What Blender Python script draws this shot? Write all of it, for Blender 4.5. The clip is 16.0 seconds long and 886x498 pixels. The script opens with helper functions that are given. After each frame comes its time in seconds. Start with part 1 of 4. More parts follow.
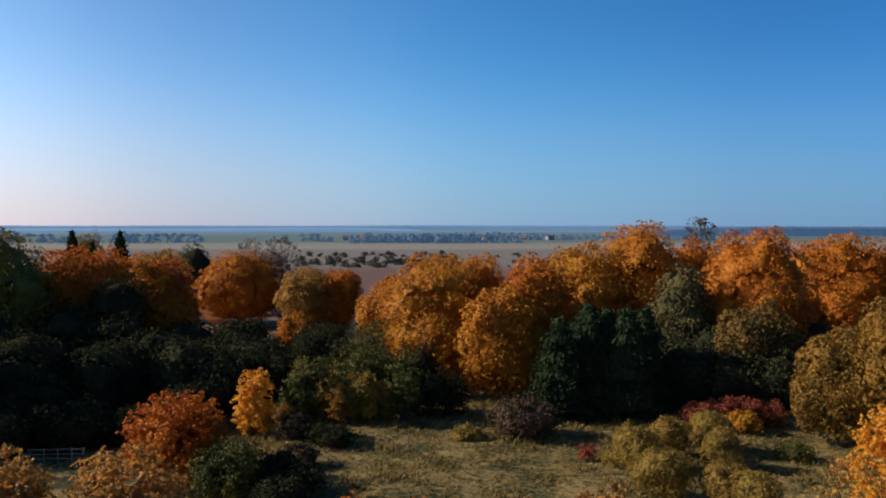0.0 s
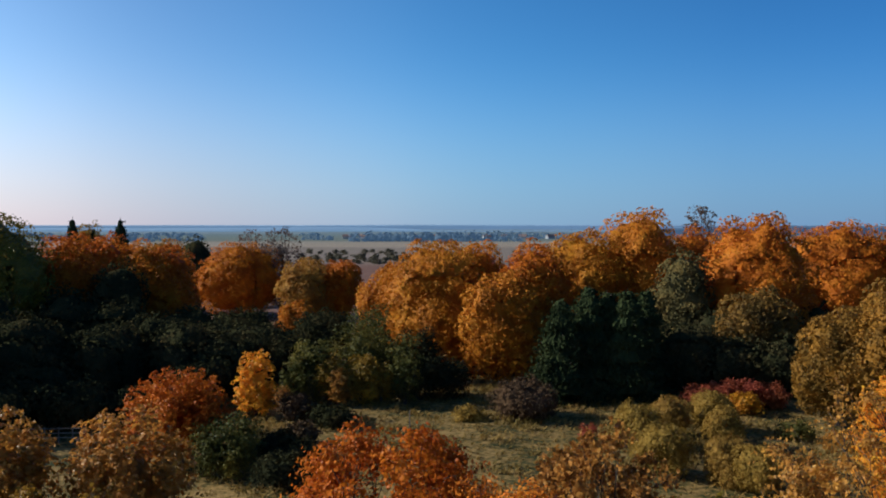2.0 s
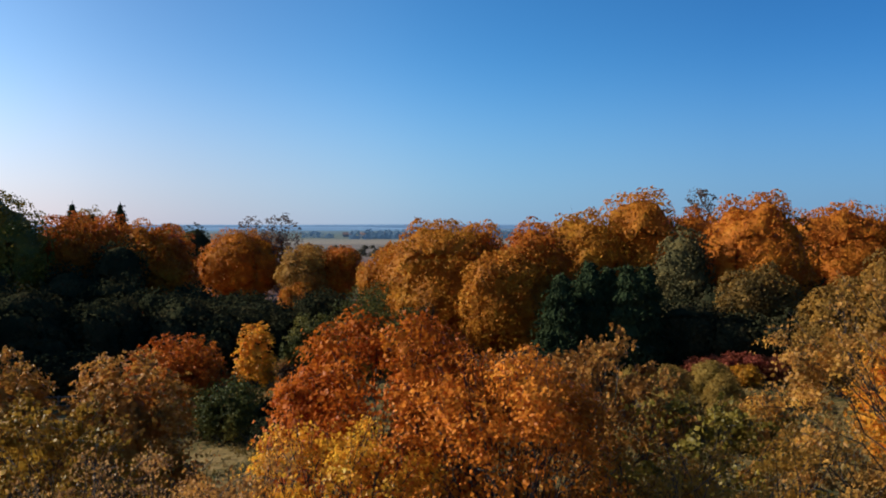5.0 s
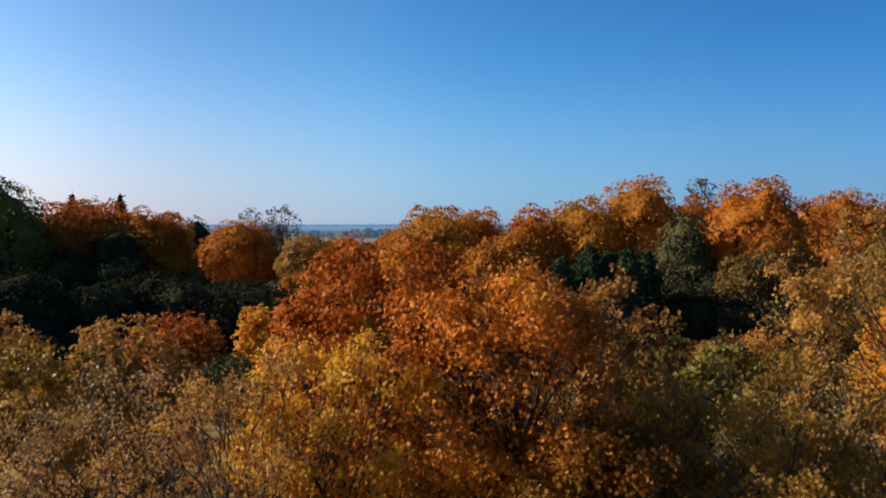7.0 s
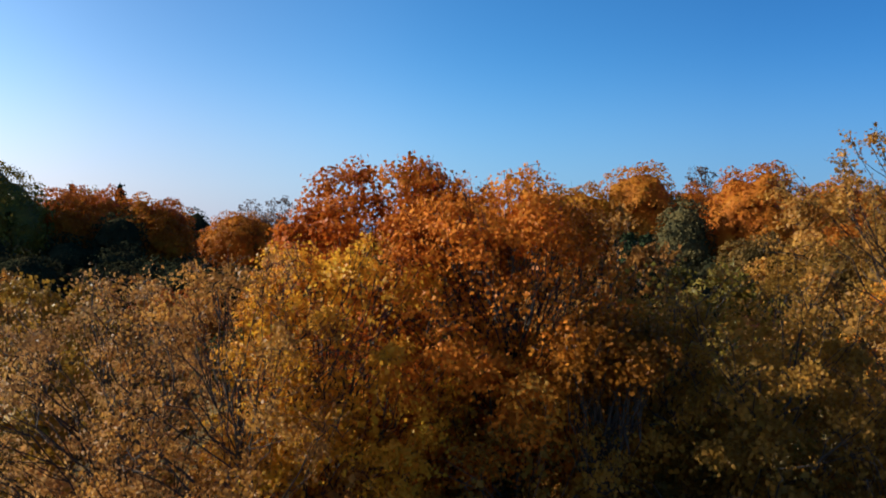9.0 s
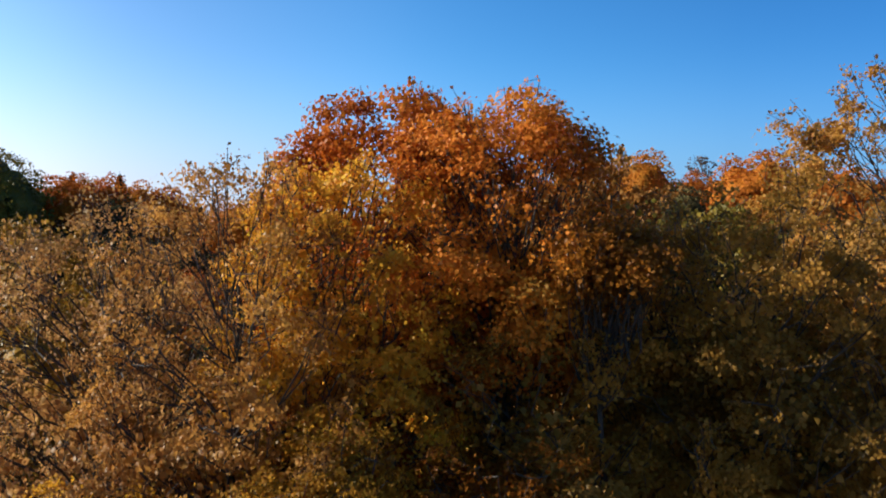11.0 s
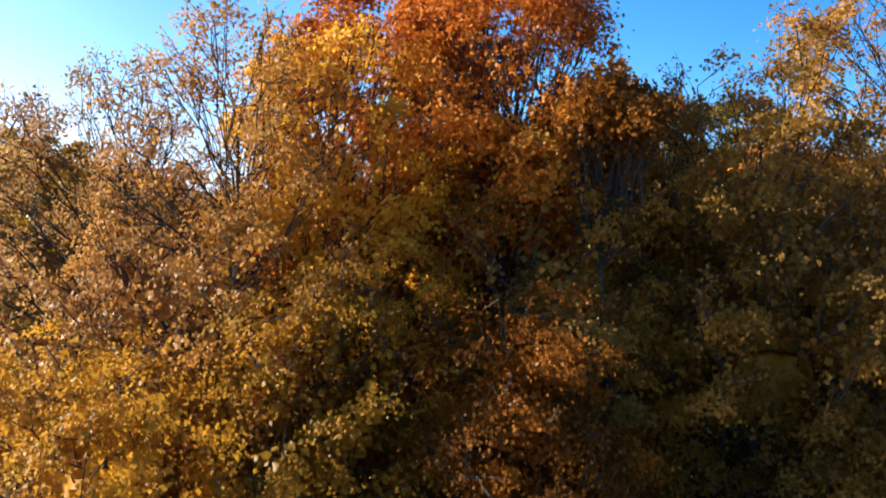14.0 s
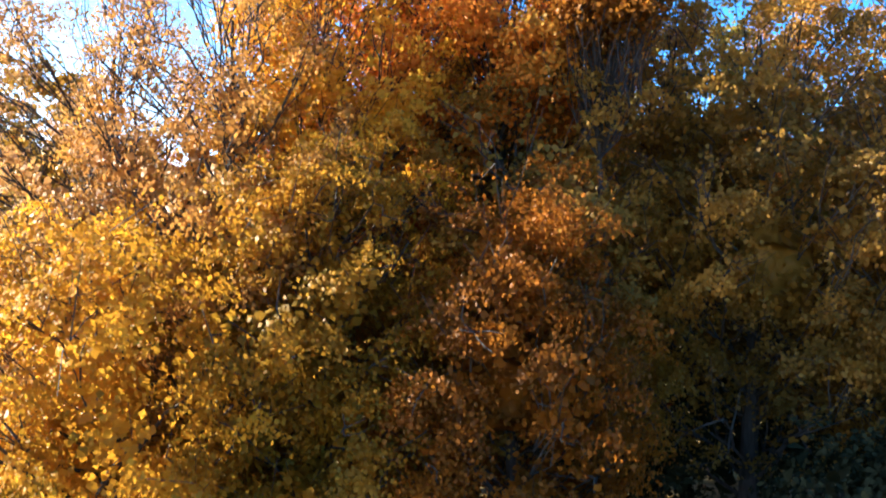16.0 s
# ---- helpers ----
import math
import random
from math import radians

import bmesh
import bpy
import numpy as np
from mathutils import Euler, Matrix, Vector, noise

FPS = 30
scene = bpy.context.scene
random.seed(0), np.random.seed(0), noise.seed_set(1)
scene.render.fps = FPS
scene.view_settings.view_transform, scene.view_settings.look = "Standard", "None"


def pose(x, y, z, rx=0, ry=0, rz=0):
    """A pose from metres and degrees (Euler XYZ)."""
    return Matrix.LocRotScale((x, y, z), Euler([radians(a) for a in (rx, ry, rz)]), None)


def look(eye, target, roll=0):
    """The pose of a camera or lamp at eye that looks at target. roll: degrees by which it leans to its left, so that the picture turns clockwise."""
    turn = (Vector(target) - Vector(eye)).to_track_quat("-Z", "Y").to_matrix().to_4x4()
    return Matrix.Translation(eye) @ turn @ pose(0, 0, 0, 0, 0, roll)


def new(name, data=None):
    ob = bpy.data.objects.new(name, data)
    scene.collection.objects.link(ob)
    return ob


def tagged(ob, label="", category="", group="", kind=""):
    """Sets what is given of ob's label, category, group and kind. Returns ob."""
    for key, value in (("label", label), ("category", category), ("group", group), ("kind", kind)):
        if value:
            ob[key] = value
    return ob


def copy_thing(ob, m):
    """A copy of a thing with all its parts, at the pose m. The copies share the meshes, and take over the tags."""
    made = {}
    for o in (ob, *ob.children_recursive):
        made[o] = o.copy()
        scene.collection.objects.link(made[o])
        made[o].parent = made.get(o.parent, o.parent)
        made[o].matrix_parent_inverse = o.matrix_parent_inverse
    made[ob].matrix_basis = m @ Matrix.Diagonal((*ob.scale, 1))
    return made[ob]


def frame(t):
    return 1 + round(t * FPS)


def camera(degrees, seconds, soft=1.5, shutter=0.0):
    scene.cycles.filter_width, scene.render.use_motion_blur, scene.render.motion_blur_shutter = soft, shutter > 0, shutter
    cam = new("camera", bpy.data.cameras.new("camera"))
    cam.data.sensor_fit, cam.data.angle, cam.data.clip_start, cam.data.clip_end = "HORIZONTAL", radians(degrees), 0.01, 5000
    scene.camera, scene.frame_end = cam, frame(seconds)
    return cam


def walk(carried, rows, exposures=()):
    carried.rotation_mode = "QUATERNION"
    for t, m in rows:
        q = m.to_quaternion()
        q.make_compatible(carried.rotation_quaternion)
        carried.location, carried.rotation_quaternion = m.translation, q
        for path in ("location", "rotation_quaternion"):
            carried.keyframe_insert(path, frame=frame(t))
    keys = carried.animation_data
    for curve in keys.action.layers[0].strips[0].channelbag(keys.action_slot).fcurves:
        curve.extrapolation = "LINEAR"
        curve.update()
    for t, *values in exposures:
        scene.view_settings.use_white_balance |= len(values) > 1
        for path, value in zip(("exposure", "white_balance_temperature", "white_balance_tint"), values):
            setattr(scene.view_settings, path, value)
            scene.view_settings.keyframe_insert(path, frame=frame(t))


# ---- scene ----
# The drone sinks straight down in front of the trees, its gaze level all the while.
cam = camera(54.0, 16.0, soft=1.9, shutter=0.6)
EYE_HEIGHTS = (20.82, 20.25, 19.71, 19.31, 18.97, 18.55, 18.02, 17.53, 17.03, 16.59, 16.18, 15.77, 15.33, 14.86, 14.42,
               13.95, 13.47, 12.99, 12.54, 12.10, 11.68, 11.28, 10.88, 10.46, 10.07, 9.64, 9.17, 8.69, 8.27, 7.87, 7.36,
               6.80, 6.28)
TILT = 88.49
DRIFT = {0: (0.085, 0), 1: (0.07, 0), 2: (0.04, 0), 25: (0.01, 0), 26: (0.02, 0), 27: (0.015, 0), 30: (0.01, 0.02), 31: (0.03, 0.06), 32: (0.055, 0.11)}
walk(cam, [(0.5 * k, pose(*DRIFT.get(k, (0, 0)), z, TILT, 0, 0)) for k, z in enumerate(EYE_HEIGHTS)],
     exposures=[(t, e, 5150, 5) for t, e in ((0, 0.0), (7, 0.1), (9, 0.2), (11.5, 0.5), (13, 0.85), (14.5, 1.4), (16, 2.12))])

# ---- light ----
SUN_LEFT, SUN_UP = 82.0, 27.0
sun_way = Vector((-math.sin(radians(SUN_LEFT)) * math.cos(radians(SUN_UP)),
                  math.cos(radians(SUN_LEFT)) * math.cos(radians(SUN_UP)), math.sin(radians(SUN_UP))))
world = bpy.data.worlds.new("sky")
scene.world = world
world.use_nodes = True
sky = world.node_tree.nodes.new("ShaderNodeTexSky")
sky.sky_type, sky.sun_disc = "NISHITA", False
sky.sun_elevation, sky.sun_rotation = radians(SUN_UP), radians(-SUN_LEFT)
sky.altitude, sky.air_density, sky.dust_density, sky.ozone_density = 2200, 1.0, 1.5, 1.5
deep = world.node_tree.nodes.new("ShaderNodeHueSaturation")
deep.inputs["Saturation"].default_value = 1.22
world.node_tree.links.new(sky.outputs[0], deep.inputs["Color"])
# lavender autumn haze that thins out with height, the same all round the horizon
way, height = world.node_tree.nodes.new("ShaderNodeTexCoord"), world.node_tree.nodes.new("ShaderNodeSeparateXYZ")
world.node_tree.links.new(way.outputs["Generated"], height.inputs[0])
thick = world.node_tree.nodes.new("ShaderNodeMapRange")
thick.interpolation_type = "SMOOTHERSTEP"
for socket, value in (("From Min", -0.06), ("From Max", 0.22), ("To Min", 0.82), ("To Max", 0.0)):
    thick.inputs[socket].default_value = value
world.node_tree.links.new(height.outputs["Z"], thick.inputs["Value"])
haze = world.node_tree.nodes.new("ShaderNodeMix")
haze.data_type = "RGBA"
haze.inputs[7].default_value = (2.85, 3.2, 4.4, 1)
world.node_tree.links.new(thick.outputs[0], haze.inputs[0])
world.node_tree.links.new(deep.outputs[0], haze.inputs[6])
# the air scatters more light the nearer the view comes to the sun
toward = world.node_tree.nodes.new("ShaderNodeVectorMath")
toward.operation = "DOT_PRODUCT"
toward.inputs[1].default_value = Vector((sun_way.x, sun_way.y, 0)).normalized()
world.node_tree.links.new(way.outputs["Generated"], toward.inputs[0])
side = world.node_tree.nodes.new("ShaderNodeMapRange")
side.inputs["From Min"].default_value = -1.0
world.node_tree.links.new(toward.outputs["Value"], side.inputs["Value"])
gain = world.node_tree.nodes.new("ShaderNodeValToRGB")
gain.color_ramp.interpolation = "CARDINAL"
while len(gain.color_ramp.elements) < 5:
    gain.color_ramp.elements.new(0.5)
for stop, (p, c) in zip(gain.color_ramp.elements, [(0.0, (0.11, 0.15, 0.195)), (0.41, (0.16, 0.205, 0.228)), (0.59, (0.258, 0.272, 0.262)),
                                                   (0.76, (0.46, 0.338, 0.275)), (1.0, (0.85, 0.58, 0.42))]):
    stop.position, stop.color = p, (*c, 1)
world.node_tree.links.new(side.outputs[0], gain.inputs[0])
scatter = world.node_tree.nodes.new("ShaderNodeVectorMath")
scatter.operation = "MULTIPLY"
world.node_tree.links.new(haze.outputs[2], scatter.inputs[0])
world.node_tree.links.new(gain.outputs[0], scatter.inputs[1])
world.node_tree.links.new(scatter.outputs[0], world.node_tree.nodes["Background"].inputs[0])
world.node_tree.nodes["Background"].inputs[1].default_value = 0.436
sun_lamp = bpy.data.lights.new("sun", "SUN")
sun_lamp.energy, sun_lamp.angle, sun_lamp.color = 6.0, radians(0.5), (1.0, 0.85, 0.62)
new("sun", sun_lamp).matrix_world = look(sun_way * 100, (0, 0, 0))


# ---- materials ----
def material(name):
    m = bpy.data.materials.new(name)
    m.use_nodes = True
    return m, m.node_tree.nodes, m.node_tree.links, m.node_tree.nodes["Principled BSDF"]


def ramp(nodes, colours):
    r = nodes.new("ShaderNodeValToRGB")
    el = r.color_ramp.elements
    while len(el) < len(colours):
        el.new(0.5)
    for k, c in enumerate(colours):
        el[k].position = k / (len(colours) - 1)
        el[k].color = (*c, 1)
    return r


def leaf_material(name, colours, patch=0.35, see_through=0.3, gloss=0.42, shine=0.06, single=0.5, vary_by=0.45):
    """Leaves: each one its own tone, tones drift in patches over the crown, light passes through."""
    m, nodes, links, bsdf = material(name)
    geo, tex, info = nodes.new("ShaderNodeNewGeometry"), nodes.new("ShaderNodeTexCoord"), nodes.new("ShaderNodeObjectInfo")
    cloud = nodes.new("ShaderNodeTexNoise")
    cloud.inputs["Scale"].default_value, cloud.inputs["Detail"].default_value = patch, 2
    links.new(tex.outputs["Object"], cloud.inputs["Vector"])
    spread = nodes.new("ShaderNodeMapRange")
    spread.inputs["From Min"].default_value, spread.inputs["From Max"].default_value = 0.36, 0.64
    links.new(cloud.outputs["Fac"], spread.inputs["Value"])
    cells = nodes.new("ShaderNodeTexVoronoi")
    cells.inputs["Scale"].default_value = 4.0
    links.new(tex.outputs["Object"], cells.inputs["Vector"])
    tone = nodes.new("ShaderNodeMix")
    tone.inputs[0].default_value = single
    links.new(geo.outputs["Random Per Island"], tone.inputs[2])
    links.new(cells.outputs["Color"], tone.inputs[3])
    mix = nodes.new("ShaderNodeMix")
    mix.inputs[0].default_value = vary_by
    links.new(spread.outputs[0], mix.inputs[2])
    links.new(tone.outputs[0], mix.inputs[3])
    relief = nodes.new("ShaderNodeBump")
    relief.inputs["Strength"].default_value, relief.inputs["Distance"].default_value = 0.9, 0.12
    relief.invert = True
    links.new(cells.outputs["Distance"], relief.inputs["Height"])
    links.new(relief.outputs[0], bsdf.inputs["Normal"])
    tones = ramp(nodes, colours)
    links.new(mix.outputs[0], tones.inputs[0])
    hue = nodes.new("ShaderNodeHueSaturation")
    vary = nodes.new("ShaderNodeMapRange")
    vary.inputs["To Min"].default_value, vary.inputs["To Max"].default_value = 0.495, 0.505
    links.new(info.outputs["Random"], vary.inputs["Value"])
    links.new(vary.outputs[0], hue.inputs["Hue"])
    links.new(tones.outputs[0], hue.inputs["Color"])
    links.new(hue.outputs[0], bsdf.inputs["Base Color"])
    bsdf.inputs["Roughness"].default_value = gloss
    bsdf.inputs["Specular IOR Level"].default_value = shine
    glow, add = nodes.new("ShaderNodeBsdfTranslucent"), nodes.new("ShaderNodeMixShader")
    links.new(hue.outputs[0], glow.inputs["Color"])
    add.inputs[0].default_value = see_through
    links.new(bsdf.outputs[0], add.inputs[1])
    links.new(glow.outputs[0], add.inputs[2])
    links.new(add.outputs[0], nodes["Material Output"].inputs["Surface"])
    return m


def rough_material(name, colours, scale, fine, rough=0.9, bump=0.3, depth=0.05, stretch=(1, 1, 1)):
    """A dull surface with tones at two scales and a fine relief, in metres."""
    m, nodes, links, bsdf = material(name)
    tex, grow = nodes.new("ShaderNodeTexCoord"), nodes.new("ShaderNodeMapping")
    grow.inputs["Scale"].default_value = stretch
    links.new(tex.outputs["Object"], grow.inputs["Vector"])
    big, small = nodes.new("ShaderNodeTexNoise"), nodes.new("ShaderNodeTexNoise")
    big.inputs["Scale"].default_value, big.inputs["Detail"].default_value = scale, 4
    small.inputs["Scale"].default_value, small.inputs["Detail"].default_value = fine, 6
    links.new(grow.outputs[0], big.inputs["Vector"])
    links.new(grow.outputs[0], small.inputs["Vector"])
    mix = nodes.new("ShaderNodeMix")
    mix.inputs[0].default_value = 0.45
    links.new(big.outputs["Fac"], mix.inputs[2])
    links.new(small.outputs["Fac"], mix.inputs[3])
    span = nodes.new("ShaderNodeMapRange")
    span.inputs["From Min"].default_value, span.inputs["From Max"].default_value = 0.35, 0.65
    links.new(mix.outputs[0], span.inputs["Value"])
    tones = ramp(nodes, colours)
    links.new(span.outputs[0], tones.inputs[0])
    links.new(tones.outputs[0], bsdf.inputs["Base Color"])
    bsdf.inputs["Roughness"].default_value = rough
    bsdf.inputs["Specular IOR Level"].default_value = 0.2
    bp = nodes.new("ShaderNodeBump")
    bp.inputs["Strength"].default_value, bp.inputs["Distance"].default_value = bump, depth
    links.new(small.outputs["Fac"], bp.inputs["Height"])
    links.new(bp.outputs[0], bsdf.inputs["Normal"])
    return m


RED = leaf_material("red_maple_leaves", [(0.27, 0.062, 0.006), (0.47, 0.125, 0.009), (0.56, 0.20, 0.014)], see_through=0.32)
SCARLET = leaf_material("scarlet_maple_leaves", [(0.25, 0.055, 0.005), (0.45, 0.115, 0.006), (0.56, 0.195, 0.010)], shine=0.07, see_through=0.4, single=0.5, vary_by=0.36)
ORANGE = leaf_material("orange_maple_leaves", [(0.29, 0.075, 0.007), (0.50, 0.148, 0.01), (0.58, 0.225, 0.015)], see_through=0.32)
AMBER = leaf_material("amber_maple_leaves", [(0.27, 0.086, 0.008), (0.48, 0.175, 0.012), (0.59, 0.27, 0.02)], see_through=0.32)
FLAME = leaf_material("flame_orange_maple_leaves", [(0.41, 0.11, 0.009), (0.61, 0.19, 0.012), (0.69, 0.285, 0.02)], shine=0.07, single=0.65, vary_by=0.36)
HONEY = leaf_material("honey_maple_leaves", [(0.35, 0.199, 0.015), (0.71, 0.333, 0.018), (0.82, 0.372, 0.019), (0.82, 0.559, 0.03)], patch=0.9, see_through=0.5, shine=0.15, single=0.65, vary_by=0.36)
MIXED = leaf_material("olive_to_orange_leaves", [(0.12, 0.08, 0.02), (0.36, 0.175, 0.03), (0.51, 0.225, 0.034), (0.62, 0.33, 0.04)], patch=1.0, see_through=0.4, shine=0.15, single=0.65, vary_by=0.36)
YELLOW = leaf_material("yellow_maple_leaves", [(0.15, 0.11, 0.01), (0.485, 0.226, 0.012), (0.586, 0.267, 0.013), (0.67, 0.396, 0.022)], patch=0.9, see_through=0.5, shine=0.15, single=0.65, vary_by=0.36)
EMBER = leaf_material("dull_orange_leaves", [(0.113, 0.044, 0.008), (0.285, 0.1, 0.009), (0.389, 0.128, 0.009), (0.464, 0.175, 0.012)], patch=0.9, see_through=0.5, shine=0.15, single=0.65, vary_by=0.36)
OCHRE = leaf_material("ochre_olive_leaves", [(0.11, 0.085, 0.012), (0.313, 0.164, 0.014), (0.457, 0.209, 0.015), (0.541, 0.276, 0.018)], patch=1.0, see_through=0.5, shine=0.12, single=0.65, vary_by=0.36)
PINKISH = leaf_material("pinkish_brown_leaves", [(0.23, 0.112, 0.035), (0.47, 0.222, 0.062), (0.62, 0.345, 0.098)], patch=1.2, see_through=0.45, shine=0.12, single=0.65, vary_by=0.36)
RUSTY = leaf_material("rusty_olive_leaves", [(0.07, 0.05, 0.014), (0.21, 0.105, 0.018), (0.40, 0.18, 0.02)])
STRAW = leaf_material("straw_leaves", [(0.22, 0.102, 0.024), (0.47, 0.201, 0.038), (0.6, 0.294, 0.05)], patch=0.7, see_through=0.45, shine=0.15, single=0.65, vary_by=0.36)
TURNING = leaf_material("turning_leaves", [(0.08, 0.07, 0.01), (0.20, 0.145, 0.016), (0.42, 0.26, 0.022)], shine=0.15)
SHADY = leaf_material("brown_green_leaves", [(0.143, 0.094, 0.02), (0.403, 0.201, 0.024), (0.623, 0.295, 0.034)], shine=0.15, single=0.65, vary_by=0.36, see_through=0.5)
DUSKY = leaf_material("dusky_brown_leaves", [(0.055, 0.042, 0.013), (0.15, 0.085, 0.019), (0.30, 0.155, 0.026)])
BROWN = leaf_material("brown_leaves", [(0.22, 0.098, 0.021), (0.40, 0.185, 0.032), (0.50, 0.27, 0.042)])
OLIVE = leaf_material("olive_leaves", [(0.11, 0.085, 0.012), (0.35, 0.185, 0.017), (0.52, 0.29, 0.024)], shine=0.15, single=0.65, vary_by=0.36)
GREEN = leaf_material("green_leaves", [(0.042, 0.048, 0.013), (0.098, 0.09, 0.02), (0.25, 0.18, 0.03)])
# dark leaves; on trees in the wood this tone also paints shade
DARK = leaf_material("dark_and_shade_leaves", [(0.022, 0.024, 0.013), (0.038, 0.038, 0.017), (0.08, 0.058, 0.023)], see_through=0.2, gloss=0.95, shine=0.0)
SPRUCE = leaf_material("spruce_needles", [(0.020, 0.027, 0.012), (0.033, 0.042, 0.017), (0.052, 0.060, 0.023)], see_through=0.05, gloss=0.95, shine=0.0)
GREY = leaf_material("grey_brown_leaves", [(0.10, 0.075, 0.06), (0.18, 0.12, 0.09), (0.24, 0.17, 0.12)])
CRIMSON = leaf_material("crimson_twigs", [(0.20, 0.042, 0.02), (0.33, 0.085, 0.038), (0.40, 0.14, 0.06)])
WILLOW = leaf_material("willow_leaves", [(0.19, 0.115, 0.02), (0.31, 0.185, 0.033), (0.41, 0.26, 0.05)])
TWIG = leaf_material("bare_brown_twigs", [(0.05, 0.03, 0.014), (0.09, 0.054, 0.026), (0.15, 0.09, 0.042)], see_through=0.05, gloss=0.8)
LIME = leaf_material("dull_lime_leaves", [(0.045, 0.042, 0.017), (0.10, 0.078, 0.028), (0.26, 0.165, 0.048)], see_through=0.2, gloss=0.7)
GRASS = leaf_material("dry_grass_blades", [(0.10, 0.078, 0.018), (0.25, 0.16, 0.042), (0.40, 0.255, 0.085)], patch=0.3)
BARK = rough_material("bark", [(0.03, 0.023, 0.017), (0.065, 0.05, 0.038), (0.10, 0.08, 0.062)], 1.2, 14, bump=0.8, depth=0.03, stretch=(1, 1, 0.25))


def ground_material():
    """Meadow near by, bare tan and rust fields further out, then haze painted into the fields as green and blue-green.
    """
    m, nodes, links, bsdf = material("meadow_and_fields")
    tex, sep = nodes.new("ShaderNodeTexCoord"), nodes.new("ShaderNodeSeparateXYZ")
    links.new(tex.outputs["Object"], sep.inputs[0])
    big, small = nodes.new("ShaderNodeTexNoise"), nodes.new("ShaderNodeTexNoise")
    big.inputs["Scale"].default_value, big.inputs["Detail"].default_value = 0.22, 6
    small.inputs["Scale"].default_value, small.inputs["Detail"].default_value = 2.2, 6
    for n in (big, small):
        links.new(tex.outputs["Object"], n.inputs["Vector"])
    mix = nodes.new("ShaderNodeMix")
    mix.inputs[0].default_value = 0.5
    links.new(big.outputs["Fac"], mix.inputs[2])
    links.new(small.outputs["Fac"], mix.inputs[3])
    span = nodes.new("ShaderNodeMapRange")
    span.inputs["From Min"].default_value, span.inputs["From Max"].default_value = 0.42, 0.58
    links.new(mix.outputs[0], span.inputs["Value"])
    near = ramp(nodes, [(0.036, 0.037, 0.011), (0.12, 0.083, 0.024), (0.178, 0.114, 0.034), (0.26, 0.165, 0.055)])
    links.new(span.outputs[0], near.inputs[0])
    # strips of field across the plain, their borders uneven
    wob = nodes.new("ShaderNodeTexNoise")
    wob.inputs["Scale"].default_value = 0.006
    links.new(tex.outputs["Object"], wob.inputs["Vector"])
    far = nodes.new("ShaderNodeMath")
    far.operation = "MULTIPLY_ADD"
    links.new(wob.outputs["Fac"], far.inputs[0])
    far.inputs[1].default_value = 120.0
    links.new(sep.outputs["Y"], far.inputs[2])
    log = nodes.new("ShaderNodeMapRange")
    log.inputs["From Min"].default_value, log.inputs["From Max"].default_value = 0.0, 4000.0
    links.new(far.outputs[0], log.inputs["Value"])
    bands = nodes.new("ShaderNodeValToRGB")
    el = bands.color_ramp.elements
    # from 0.30 on, blue-green stops put distance haze into the base colour
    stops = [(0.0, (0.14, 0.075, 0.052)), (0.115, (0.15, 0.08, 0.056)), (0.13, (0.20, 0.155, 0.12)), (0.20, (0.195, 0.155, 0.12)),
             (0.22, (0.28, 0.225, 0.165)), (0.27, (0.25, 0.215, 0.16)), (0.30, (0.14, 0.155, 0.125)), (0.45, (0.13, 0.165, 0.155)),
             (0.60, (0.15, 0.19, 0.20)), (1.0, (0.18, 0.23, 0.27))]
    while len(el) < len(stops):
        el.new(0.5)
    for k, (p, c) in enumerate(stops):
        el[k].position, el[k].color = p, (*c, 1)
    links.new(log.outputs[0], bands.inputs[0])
    dapple = nodes.new("ShaderNodeMix")
    dapple.data_type, dapple.blend_type = "RGBA", "MULTIPLY"
    dapple.inputs[0].default_value = 0.6
    links.new(bands.outputs[0], dapple.inputs[6])
    tone = ramp(nodes, [(0.6, 0.6, 0.6), (1.25, 1.2, 1.15)])
    links.new(span.outputs[0], tone.inputs[0])
    links.new(tone.outputs[0], dapple.inputs[7])
    edge = nodes.new("ShaderNodeMapRange")
    edge.inputs["From Min"].default_value, edge.inputs["From Max"].default_value = 190.0, 235.0
    links.new(far.outputs[0], edge.inputs["Value"])
    join = nodes.new("ShaderNodeMix")
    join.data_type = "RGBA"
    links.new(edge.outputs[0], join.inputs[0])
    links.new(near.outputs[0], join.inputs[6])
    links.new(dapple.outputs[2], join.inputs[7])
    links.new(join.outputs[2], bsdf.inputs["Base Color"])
    bsdf.inputs["Roughness"].default_value = 0.95
    bsdf.inputs["Specular IOR Level"].default_value = 0.1
    bp = nodes.new("ShaderNodeBump")
    bp.inputs["Strength"].default_value, bp.inputs["Distance"].default_value = 0.6, 0.2
    links.new(small.outputs["Fac"], bp.inputs["Height"])
    links.new(bp.outputs[0], bsdf.inputs["Normal"])
    return m


# ---- building blocks ----
def mesh_of(name, verts, faces, mat, smooth=False):
    """A mesh from an array of points and an array of equal-sided faces."""
    me = bpy.data.meshes.new(name)
    verts, faces = np.asarray(verts, np.float32), np.asarray(faces, np.int32)
    n, k = faces.shape
    me.vertices.add(len(verts))
    me.vertices.foreach_set("co", verts.ravel())
    me.loops.add(n * k)
    me.loops.foreach_set("vertex_index", faces.ravel())
    me.polygons.add(n)
    me.polygons.foreach_set("loop_start", np.arange(0, n * k, k, dtype=np.int32))
    me.polygons.foreach_set("use_smooth", np.full(n, smooth))
    me.update(calc_edges=True)
    me.materials.append(mat)
    return me


def piece(name, me, parent, label="", kind=""):
    ob = new(name, me)
    ob.parent = parent
    return tagged(ob, label=label, kind=kind)


